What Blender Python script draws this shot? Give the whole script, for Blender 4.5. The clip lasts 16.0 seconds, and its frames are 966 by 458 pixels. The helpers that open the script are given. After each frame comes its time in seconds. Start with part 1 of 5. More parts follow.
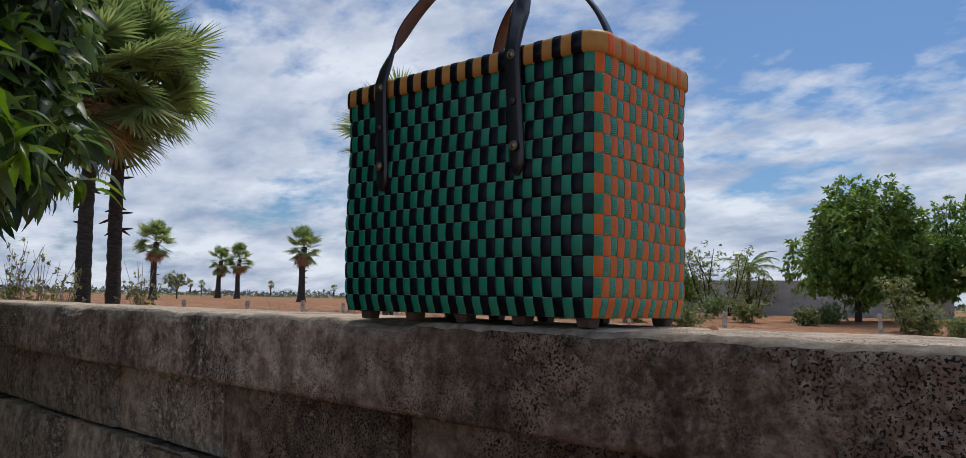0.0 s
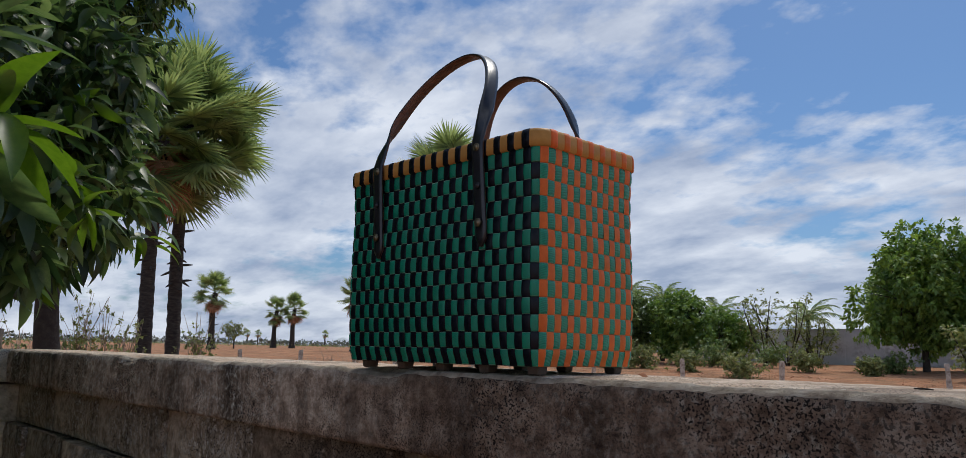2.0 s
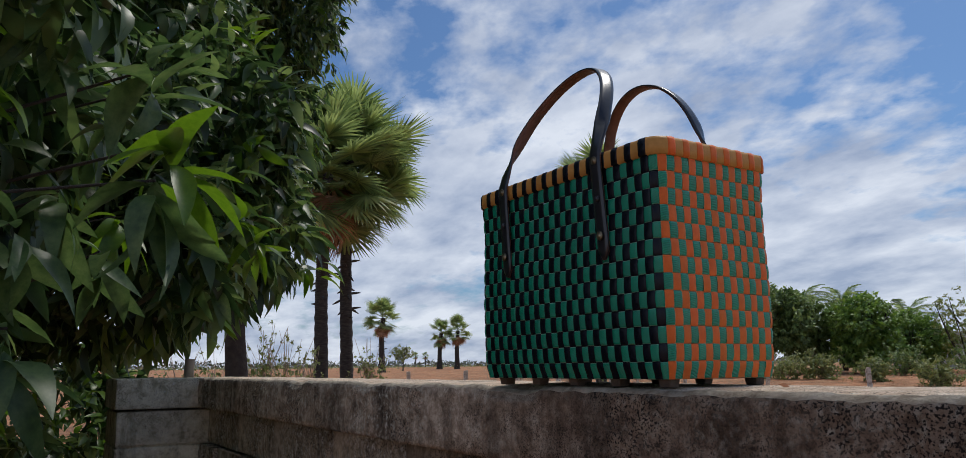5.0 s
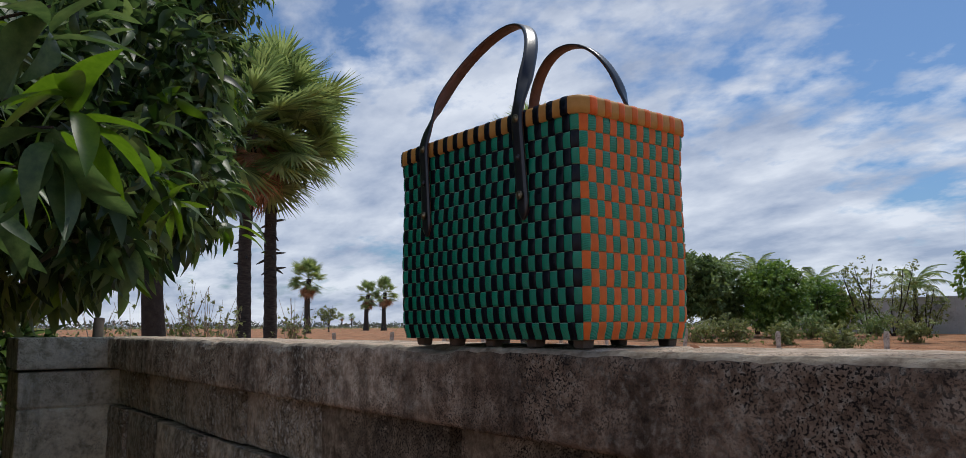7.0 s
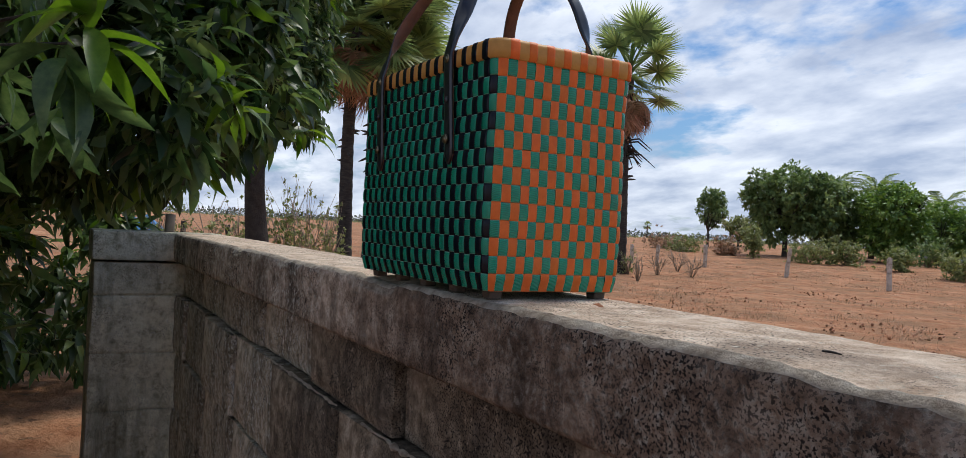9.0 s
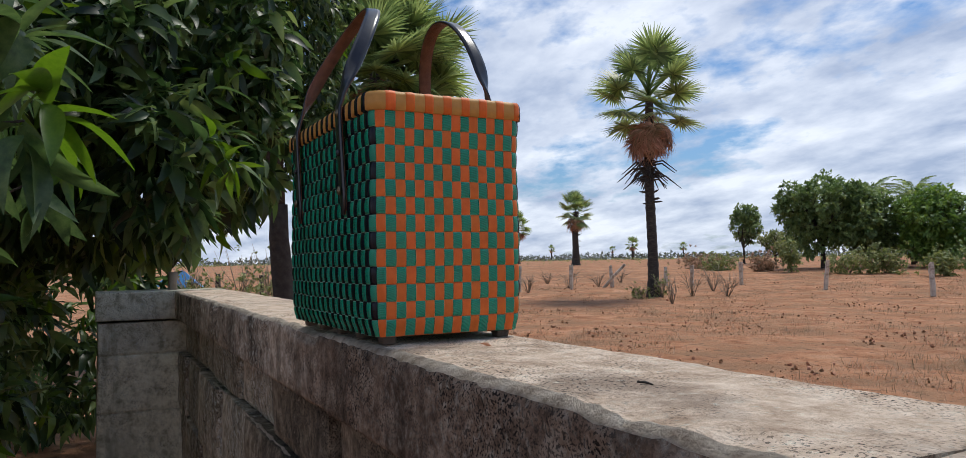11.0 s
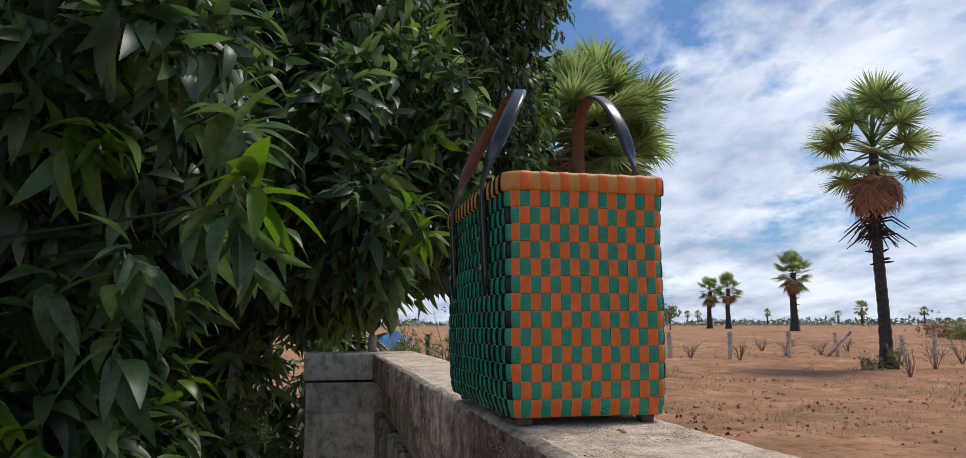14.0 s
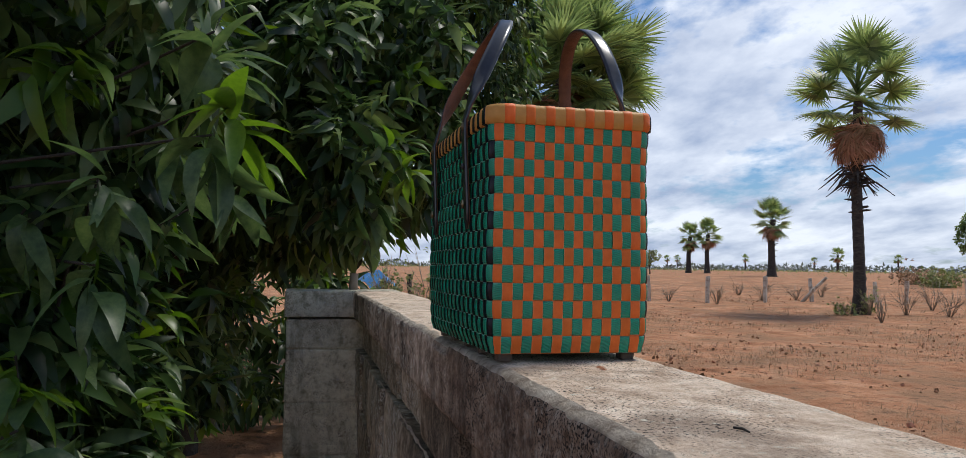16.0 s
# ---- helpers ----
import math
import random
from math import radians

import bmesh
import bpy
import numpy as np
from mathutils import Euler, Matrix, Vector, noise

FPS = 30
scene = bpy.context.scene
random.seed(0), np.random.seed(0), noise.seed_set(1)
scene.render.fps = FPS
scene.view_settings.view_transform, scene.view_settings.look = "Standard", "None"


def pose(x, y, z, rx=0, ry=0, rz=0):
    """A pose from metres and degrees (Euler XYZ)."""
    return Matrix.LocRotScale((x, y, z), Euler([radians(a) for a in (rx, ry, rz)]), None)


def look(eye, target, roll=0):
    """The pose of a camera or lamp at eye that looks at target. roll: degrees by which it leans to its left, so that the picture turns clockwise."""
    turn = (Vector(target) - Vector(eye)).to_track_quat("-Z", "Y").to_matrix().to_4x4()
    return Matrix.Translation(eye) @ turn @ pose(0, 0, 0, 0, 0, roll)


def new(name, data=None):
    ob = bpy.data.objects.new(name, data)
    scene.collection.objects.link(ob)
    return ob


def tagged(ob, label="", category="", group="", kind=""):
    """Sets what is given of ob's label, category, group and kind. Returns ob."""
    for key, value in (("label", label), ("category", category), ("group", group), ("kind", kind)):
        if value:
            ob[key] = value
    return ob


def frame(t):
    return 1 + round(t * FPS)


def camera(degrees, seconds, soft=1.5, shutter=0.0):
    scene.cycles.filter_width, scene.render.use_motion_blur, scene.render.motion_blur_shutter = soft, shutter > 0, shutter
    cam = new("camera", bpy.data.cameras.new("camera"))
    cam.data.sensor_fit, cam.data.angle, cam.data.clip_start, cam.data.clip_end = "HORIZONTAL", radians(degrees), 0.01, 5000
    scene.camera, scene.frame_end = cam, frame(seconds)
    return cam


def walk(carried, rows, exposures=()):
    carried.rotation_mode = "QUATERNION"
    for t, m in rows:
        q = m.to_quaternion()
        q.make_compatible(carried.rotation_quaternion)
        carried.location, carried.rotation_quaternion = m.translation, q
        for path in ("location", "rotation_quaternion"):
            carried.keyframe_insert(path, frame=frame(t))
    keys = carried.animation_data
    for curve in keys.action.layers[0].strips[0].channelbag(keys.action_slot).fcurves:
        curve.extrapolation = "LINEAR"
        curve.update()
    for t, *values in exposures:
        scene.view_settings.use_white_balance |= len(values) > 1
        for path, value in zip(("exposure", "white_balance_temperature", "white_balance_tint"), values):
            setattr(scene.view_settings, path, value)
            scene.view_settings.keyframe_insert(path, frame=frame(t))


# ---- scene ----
cam = camera(64.78, 16.0, soft=0.6)


def eye_pose(x, y, z, yaw, pitch, roll):
    yaw, pitch = radians(yaw), radians(pitch)
    way = Vector((-math.sin(yaw) * math.cos(pitch), math.cos(yaw) * math.cos(pitch), math.sin(pitch)))
    return look((x, y, z), Vector((x, y, z)) + way, roll)


# seconds, place, heading, pitch, roll
PATH = [
    (0.0, 0.414, -0.636, 1.280, 41.41, 5.49, 1.16),
    (0.5, 0.397, -0.698, 1.295, 35.19, 5.74, 1.97),
    (1.0, 0.456, -0.712, 1.299, 36.66, 8.25, 2.16),
    (1.5, 0.544, -0.692, 1.283, 39.52, 5.75, 2.59),
    (2.0, 0.602, -0.690, 1.284, 45.41, 9.07, 1.13),
    (2.5, 0.609, -0.674, 1.292, 49.01, 8.97, 0.92),
    (3.0, 0.612, -0.680, 1.293, 53.42, 9.13, 0.96),
    (3.2, 0.623, -0.685, 1.293, 55.97, 9.39, 0.45),
    (5.3, 0.637, -0.658, 1.281, 57.07, 10.36, -0.80),
    (5.5, 0.632, -0.654, 1.280, 56.17, 10.13, -0.35),
    (6.0, 0.625, -0.644, 1.275, 54.98, 9.03, -0.26),
    (6.5, 0.616, -0.635, 1.280, 52.97, 8.75, -0.66),
    (7.0, 0.625, -0.638, 1.280, 51.82, 7.46, -0.29),
    (7.5, 0.601, -0.622, 1.273, 46.74, 3.40, -2.20),
    (8.0, 0.556, -0.554, 1.294, 46.49, 0.62, 1.66),
    (8.5, 0.658, -0.467, 1.319, 51.89, 0.91, 3.42),
    (9.0, 0.749, -0.450, 1.337, 59.46, 0.05, 3.07),
    (9.2, 0.782, -0.430, 1.342, 61.17, 0.71, 3.28),
    (11.3, 0.851, -0.292, 1.354, 61.83, 2.63, -1.19),
    (11.5, 0.851, -0.280, 1.356, 60.23, 2.69, 0.27),
    (12.0, 0.869, -0.257, 1.366, 71.93, 5.24, -1.18),
    (12.5, 0.858, -0.265, 1.373, 73.57, 5.97, 0.27),
    (13.0, 0.850, -0.256, 1.369, 75.27, 5.82, 0.25),
    (13.5, 0.868, -0.247, 1.374, 78.09, 8.31, -0.63),
    (14.0, 0.875, -0.230, 1.372, 77.28, 7.31, -0.08),
    (14.5, 0.856, -0.223, 1.364, 75.53, 3.57, 1.03),
    (15.0, 0.856, -0.223, 1.367, 75.33, 4.20, 0.34),
    (15.5, 0.852, -0.221, 1.370, 74.49, 4.35, 0.13),
    (16.0, 0.856, -0.225, 1.366, 75.96, 2.92, 0.82),
]
walk(cam, [(row[0], eye_pose(*row[1:])) for row in PATH],
     exposures=[(0.0, 0.04), (7.4, 0.04), (8.6, 0.34), (16.0, 0.34)])

# ---- world and sun ----
SUN_ELEVATION, SUN_AZIMUTH = 62.0, 14.0      # azimuth from +y towards -x


def make_world():
    world = bpy.data.worlds.new("sky")
    world.use_nodes = True
    nt = world.node_tree
    nt.nodes.clear()
    N, L = nt.nodes.new, nt.links.new
    out, bg = N("ShaderNodeOutputWorld"), N("ShaderNodeBackground")
    sky = N("ShaderNodeTexSky")
    sky.sky_type, sky.sun_disc = "NISHITA", False
    sky.sun_elevation, sky.sun_rotation = radians(SUN_ELEVATION), radians(-SUN_AZIMUTH)
    sky.air_density, sky.dust_density, sky.ozone_density = 1.0, 1.2, 1.5
    dim = N("ShaderNodeMix")
    dim.data_type, dim.blend_type = "RGBA", "MULTIPLY"
    dim.inputs[0].default_value = 1.0
    L(sky.outputs[0], dim.inputs[6])
    dim.inputs[7].default_value = (0.046, 0.065, 0.086, 1)
    # clouds: a flat layer overhead, met by the direction of view
    tc, sep = N("ShaderNodeTexCoord"), N("ShaderNodeSeparateXYZ")
    L(tc.outputs["Generated"], sep.inputs[0])
    up = N("ShaderNodeMath"); up.operation = "MAXIMUM"; up.inputs[1].default_value = 0.0
    L(sep.outputs[2], up.inputs[0])
    lift = N("ShaderNodeMath"); lift.operation = "ADD"; lift.inputs[1].default_value = 0.24
    L(up.outputs[0], lift.inputs[0])
    px, py = N("ShaderNodeMath"), N("ShaderNodeMath")
    for node, axis in ((px, 0), (py, 1)):
        node.operation = "DIVIDE"
        L(sep.outputs[axis], node.inputs[0]); L(lift.outputs[0], node.inputs[1])
    flat = N("ShaderNodeCombineXYZ")
    L(px.outputs[0], flat.inputs[0]); L(py.outputs[0], flat.inputs[1])

    def noise_at(scale, detail, rough, stretch, turn, distort=0.0):
        m, n = N("ShaderNodeMapping"), N("ShaderNodeTexNoise")
        m.inputs["Rotation"].default_value = (0, 0, radians(turn))
        m.inputs["Scale"].default_value = stretch
        L(flat.outputs[0], m.inputs[0]); L(m.outputs[0], n.inputs["Vector"])
        n.inputs["Scale"].default_value, n.inputs["Detail"].default_value = scale, detail
        n.inputs["Roughness"].default_value, n.inputs["Distortion"].default_value = rough, distort
        return n

    big = noise_at(0.95, 9, 0.55, (1.0, 1.2, 1), 25, 0.2)
    fine = noise_at(8.0, 6, 0.55, (1.0, 1.2, 1), 40, 0.1)
    mix = N("ShaderNodeMix"); mix.inputs[0].default_value = 0.30
    L(big.outputs[0], mix.inputs[2]); L(fine.outputs[0], mix.inputs[3])
    # haze: more cloud towards the horizon
    low = N("ShaderNodeMapRange")
    low.inputs["From Min"].default_value, low.inputs["From Max"].default_value = 0.0, 0.35
    low.inputs["To Min"].default_value, low.inputs["To Max"].default_value = 0.14, 0.0
    L(up.outputs[0], low.inputs[0])
    add = N("ShaderNodeMath"); add.operation = "ADD"
    L(mix.outputs[0], add.inputs[0]); L(low.outputs[0], add.inputs[1])
    cover = N("ShaderNodeValToRGB")
    cover.color_ramp.elements[0].position, cover.color_ramp.elements[1].position = 0.475, 0.575
    cover.color_ramp.elements[1].color = (0.93, 0.93, 0.93, 1)
    L(add.outputs[0], cover.inputs[0])
    shade = noise_at(2.6, 6, 0.55, (1.0, 1.4, 1), 10)
    tone = N("ShaderNodeValToRGB")
    tone.color_ramp.elements[0].position, tone.color_ramp.elements[1].position = 0.34, 0.66
    tone.color_ramp.elements[0].color, tone.color_ramp.elements[1].color = (0.32, 0.39, 0.54, 1), (0.74, 0.79, 0.88, 1)
    L(shade.outputs[0], tone.inputs[0])
    both = N("ShaderNodeMix"); both.data_type = "RGBA"
    L(cover.outputs[0], both.inputs[0]); L(dim.outputs[2], both.inputs[6]); L(tone.outputs[0], both.inputs[7])
    L(both.outputs[2], bg.inputs[0])
    bg.inputs[1].default_value = 1.0
    L(bg.outputs[0], out.inputs[0])
    scene.world = world


make_world()
sun = new("sun", bpy.data.lights.new("sun", "SUN"))
sun.data.energy, sun.data.angle, sun.data.color = 2.0, radians(14.0), (1.0, 0.95, 0.87)
_e, _a = radians(SUN_ELEVATION), radians(SUN_AZIMUTH)
sun.matrix_world = look((-math.sin(_a) * math.cos(_e) * 50, math.cos(_a) * math.cos(_e) * 50, math.sin(_e) * 50), (0, 0, 0))


# ---- materials ----
def surface(name, colors, scale=8.0, detail=6, rough=0.8, bump=0.0, bump_scale=None, metal=0.0, coords="Object",
            flecks=None, fleck_scale=20.0, fleck_cut=(0.62, 0.68), spots=None, spot_scale=3.0, spot_cut=(0.5, 0.62), vary=0.0, island=0.0, through_light=0.0, spec=0.5, stretch=(1, 1, 1), coat=0.0, bump_depth=0.02):
    """A noise-coloured surface: colors are the stops of the grain, spots a second layer of stains, vary the change
    from object to object, island from piece to piece, through_light the share that shines through a leaf."""
    m = bpy.data.materials.new(name)
    m.use_nodes = True
    nt = m.node_tree
    N, L = nt.nodes.new, nt.links.new
    p = nt.nodes["Principled BSDF"]
    out = nt.nodes["Material Output"]
    tc, mp = N("ShaderNodeTexCoord"), N("ShaderNodeMapping")
    mp.inputs["Scale"].default_value = stretch
    L(tc.outputs[coords], mp.inputs[0])
    noise_node = N("ShaderNodeTexNoise")
    noise_node.inputs["Scale"].default_value, noise_node.inputs["Detail"].default_value = scale, detail
    noise_node.inputs["Roughness"].default_value = 0.6
    L(mp.outputs[0], noise_node.inputs["Vector"])
    ramp = N("ShaderNodeValToRGB")
    els = ramp.color_ramp.elements
    while len(els) < len(colors):
        els.new(0.5)
    for k, c in enumerate(colors):
        els[k].position = 0.3 + 0.4 * k / max(1, len(colors) - 1)
        els[k].color = (*c, 1)
    L(noise_node.outputs[0], ramp.inputs[0])
    col = ramp.outputs[0]
    if spots:
        sn, sr, sm = N("ShaderNodeTexNoise"), N("ShaderNodeValToRGB"), N("ShaderNodeMix")
        sn.inputs["Scale"].default_value, sn.inputs["Detail"].default_value, sn.inputs["Roughness"].default_value = spot_scale, 8, 0.68
        L(mp.outputs[0], sn.inputs["Vector"])
        sr.color_ramp.elements[0].position, sr.color_ramp.elements[1].position = spot_cut
        L(sn.outputs[0], sr.inputs[0])
        sm.data_type = "RGBA"
        L(sr.outputs[0], sm.inputs[0]); L(col, sm.inputs[6])
        sm.inputs[7].default_value = (*spots, 1)
        col = sm.outputs[2]
    if flecks:
        fn, fr, fm = N("ShaderNodeTexNoise"), N("ShaderNodeValToRGB"), N("ShaderNodeMix")
        fn.inputs["Scale"].default_value, fn.inputs["Detail"].default_value, fn.inputs["Roughness"].default_value = fleck_scale, 10, 0.75
        L(mp.outputs[0], fn.inputs["Vector"])
        fr.color_ramp.elements[0].position, fr.color_ramp.elements[1].position = fleck_cut
        L(fn.outputs[0], fr.inputs[0])
        fm.data_type = "RGBA"
        L(fr.outputs[0], fm.inputs[0]); L(col, fm.inputs[6])
        fm.inputs[7].default_value = (*flecks, 1)
        col = fm.outputs[2]
    if vary or island:
        src = N("ShaderNodeObjectInfo").outputs["Random"] if vary else N("ShaderNodeNewGeometry").outputs["Random Per Island"]
        k = vary or island
        mr, hsv = N("ShaderNodeMapRange"), N("ShaderNodeHueSaturation")
        mr.inputs["To Min"].default_value, mr.inputs["To Max"].default_value = 1 - k, 1 + k
        L(src, mr.inputs[0]); L(mr.outputs[0], hsv.inputs["Value"]); L(col, hsv.inputs["Color"])
        hm = N("ShaderNodeMapRange")
        hm.inputs["To Min"].default_value, hm.inputs["To Max"].default_value = 0.5 + 0.04 * k, 0.5 - 0.04 * k
        L(src, hm.inputs[0]); L(hm.outputs[0], hsv.inputs["Hue"])
        col = hsv.outputs[0]
    L(col, p.inputs["Base Color"])
    p.inputs["Roughness"].default_value, p.inputs["Metallic"].default_value = rough, metal
    p.inputs["Specular IOR Level"].default_value = spec
    p.inputs["Coat Weight"].default_value = coat
    if bump:
        bn, b = N("ShaderNodeTexNoise"), N("ShaderNodeBump")
        bn.inputs["Scale"].default_value, bn.inputs["Detail"].default_value = bump_scale or scale * 4, 8
        bn.inputs["Roughness"].default_value = 0.7
        L(mp.outputs[0], bn.inputs["Vector"]); L(bn.outputs[0], b.inputs["Height"])
        b.inputs["Strength"].default_value, b.inputs["Distance"].default_value = min(1.0, bump), bump_depth
        L(b.outputs[0], p.inputs["Normal"])
    if through_light:
        tr, mx = N("ShaderNodeBsdfTranslucent"), N("ShaderNodeMixShader")
        lum = N("ShaderNodeHueSaturation")
        lum.inputs["Value"].default_value, lum.inputs["Saturation"].default_value, lum.inputs["Hue"].default_value = 1.9, 1.1, 0.485
        L(col, lum.inputs["Color"]); L(lum.outputs[0], tr.inputs[0])
        mx.inputs[0].default_value = through_light
        L(p.outputs[0], mx.inputs[1]); L(tr.outputs[0], mx.inputs[2]); L(mx.outputs[0], out.inputs[0])
    return m


def woven_plastic(name, color, cell=0.0016):
    """Plastic tape with a fine twill in it."""
    m = surface(name, [tuple(c * 0.75 for c in color), color], scale=60, rough=0.24, vary=0.12, spec=0.6)
    nt = m.node_tree
    N, L = nt.nodes.new, nt.links.new
    p = nt.nodes["Principled BSDF"]
    tc = N("ShaderNodeTexCoord")
    mp = N("ShaderNodeMapping"); mp.inputs["Rotation"].default_value = (radians(38), radians(38), radians(38))
    w = N("ShaderNodeTexWave"); w.inputs["Scale"].default_value = 0.30 / cell; w.inputs["Distortion"].default_value = 0.8
    w.wave_profile = "SIN"
    L(tc.outputs["Object"], mp.inputs[0]); L(mp.outputs[0], w.inputs[0])
    b = N("ShaderNodeBump"); b.inputs["Strength"].default_value, b.inputs["Distance"].default_value = 0.55, 0.0006
    L(w.outputs[0], b.inputs["Height"]); L(b.outputs[0], p.inputs["Normal"])
    # the twill's colour: darker in the wave's troughs, lighter on its ridges
    lo = N("ShaderNodeMapRange")
    lo.inputs["To Min"].default_value, lo.inputs["To Max"].default_value = 0.80, 1.12
    hsv = N("ShaderNodeHueSaturation")
    src = p.inputs["Base Color"].links[0].from_socket
    L(w.outputs[0], lo.inputs[0]); L(lo.outputs[0], hsv.inputs["Value"]); L(src, hsv.inputs["Color"]); L(hsv.outputs[0], p.inputs["Base Color"])
    return m


def algae_concrete(name, dark, mid, pale, streak=(0.05, 0.042, 0.034), streak_cut=(0.46, 0.66), speck_cut=(0.50, 0.56), pale_cut=(0.56, 0.66), top=False, bump=0.9, dark_span=None):
    """Old cast concrete: blotches, stains that ran down it, black algae specks in patches and pale scraped spots."""
    m = bpy.data.materials.new(name)
    m.use_nodes = True
    nt = m.node_tree
    N, L = nt.nodes.new, nt.links.new
    p = nt.nodes["Principled BSDF"]
    tc = N("ShaderNodeTexCoord")

    def layer(scale, stretch=(1, 1, 1), detail=10, rough=0.65, distort=0.0):
        mp, n = N("ShaderNodeMapping"), N("ShaderNodeTexNoise")
        mp.inputs["Scale"].default_value = stretch
        L(tc.outputs["Object"], mp.inputs[0]); L(mp.outputs[0], n.inputs["Vector"])
        n.inputs["Scale"].default_value, n.inputs["Detail"].default_value = scale, detail
        n.inputs["Roughness"].default_value, n.inputs["Distortion"].default_value = rough, distort
        return n.outputs[0]

    def cut(src, lo, hi):
        r = N("ShaderNodeMapRange")
        r.inputs["From Min"].default_value, r.inputs["From Max"].default_value = lo, hi
        L(src, r.inputs[0])
        return r.outputs[0]

    def times(a, b):
        t = N("ShaderNodeMath"); t.operation = "MULTIPLY"
        L(a, t.inputs[0])
        if isinstance(b, float):
            t.inputs[1].default_value = b
        else:
            L(b, t.inputs[1])
        return t.outputs[0]

    def over(col, mask, colour):
        x = N("ShaderNodeMix"); x.data_type = "RGBA"
        L(mask, x.inputs[0]); L(col, x.inputs[6]); x.inputs[7].default_value = (*colour, 1)
        return x.outputs[2]

    ramp = N("ShaderNodeValToRGB")
    e = ramp.color_ramp.elements
    e.new(0.5)
    for k, (pos, c) in enumerate(((0.36, dark), (0.50, mid), (0.64, pale))):
        e[k].position, e[k].color = pos, (*c, 1)
    L(layer(26, detail=15, rough=0.75), ramp.inputs[0])
    col = ramp.outputs[0]
    blotch = layer(2.3, detail=6)
    col = over(col, times(cut(layer(7, (1, 1, 1) if top else (1, 1, 0.16), 8), *streak_cut), 0.8), streak)
    col = over(col, times(cut(layer(85, detail=10, rough=0.75), *pale_cut), cut(blotch, 0.40, 0.60)), tuple(min(0.85, c * 1.35) for c in pale))
    if dark_span:
        # a broad darker span along the wall, with a frayed edge: from, full, full, to
        sep, wob = N("ShaderNodeSeparateXYZ"), N("ShaderNodeMath")
        L(tc.outputs["Object"], sep.inputs[0])
        wob.operation = "MULTIPLY_ADD"
        wob.inputs[1].default_value = 0.55
        L(layer(5, (1, 1, 0.5), 8), wob.inputs[0]); L(sep.outputs[0], wob.inputs[2])
        mask = times(times(cut(wob.outputs[0], dark_span[0] + 0.27, dark_span[1] + 0.27), cut(wob.outputs[0], dark_span[3] + 0.27, dark_span[2] + 0.27)), 0.85)
        mul = N("ShaderNodeMix"); mul.data_type, mul.blend_type = "RGBA", "MULTIPLY"
        L(mask, mul.inputs[0]); L(col, mul.inputs[6]); mul.inputs[7].default_value = (0.38, 0.335, 0.31, 1)
        col = mul.outputs[2]
    specks = layer(340, detail=5, rough=0.6)
    col = over(col, times(cut(specks, *speck_cut), cut(layer(4.5, detail=6), 0.40, 0.56)), (0.018, 0.015, 0.013))
    L(col, p.inputs["Base Color"])
    info, val, hsv = N("ShaderNodeObjectInfo"), N("ShaderNodeMapRange"), N("ShaderNodeHueSaturation")
    val.inputs["To Min"].default_value, val.inputs["To Max"].default_value = 0.86, 1.14
    L(info.outputs["Random"], val.inputs[0]); L(val.outputs[0], hsv.inputs["Value"]); L(col, hsv.inputs["Color"])
    L(hsv.outputs[0], p.inputs["Base Color"])
    p.inputs["Roughness"].default_value, p.inputs["Specular IOR Level"].default_value = 0.93, 0.2
    b = N("ShaderNodeBump")
    b.inputs["Strength"].default_value, b.inputs["Distance"].default_value = bump, 0.004
    L(layer(130, detail=8, rough=0.7), b.inputs["Height"]); L(b.outputs[0], p.inputs["Normal"])
    return m


M_soil = surface("red_soil", [(0.28, 0.118, 0.058), (0.51, 0.25, 0.135), (0.69, 0.40, 0.24)], scale=1.8, detail=15, rough=0.95,
                 bump=1.0, bump_scale=5.0, bump_depth=0.09, spots=(0.33, 0.185, 0.105), spot_scale=0.9, spot_cut=(0.46, 0.60), flecks=(0.20, 0.115, 0.068), fleck_scale=6, fleck_cut=(0.54, 0.62), spec=0.1)
# block courses: weathered, and darkened to hold the shadow below the coping
M_concrete = algae_concrete("shaded_weathered_concrete", (0.085, 0.064, 0.043), (0.25, 0.196, 0.138), (0.50, 0.41, 0.31), streak_cut=(0.48, 0.66), speck_cut=(0.52, 0.57))
M_concrete_pale = algae_concrete("pale_weathered_concrete", (0.19, 0.155, 0.105), (0.52, 0.435, 0.32), (0.80, 0.72, 0.58), streak_cut=(0.52, 0.68), speck_cut=(0.53, 0.58), pale_cut=(0.50, 0.60))
M_pillar = algae_concrete("lichened_concrete", (0.32, 0.285, 0.19), (0.68, 0.625, 0.47), (0.82, 0.78, 0.63), streak=(0.12, 0.108, 0.065), streak_cut=(0.52, 0.66), speck_cut=(0.54, 0.59))
# coping front: algae stains, with the face's shade also put into the colour
M_coping = algae_concrete("algae_stained_shaded_concrete", (0.13, 0.095, 0.068), (0.42, 0.325, 0.245), (0.78, 0.68, 0.55), streak=(0.036, 0.028, 0.021), streak_cut=(0.49, 0.64), speck_cut=(0.515, 0.56), pale_cut=(0.50, 0.60), dark_span=(-0.5, -0.2, 0.5, 1.2))
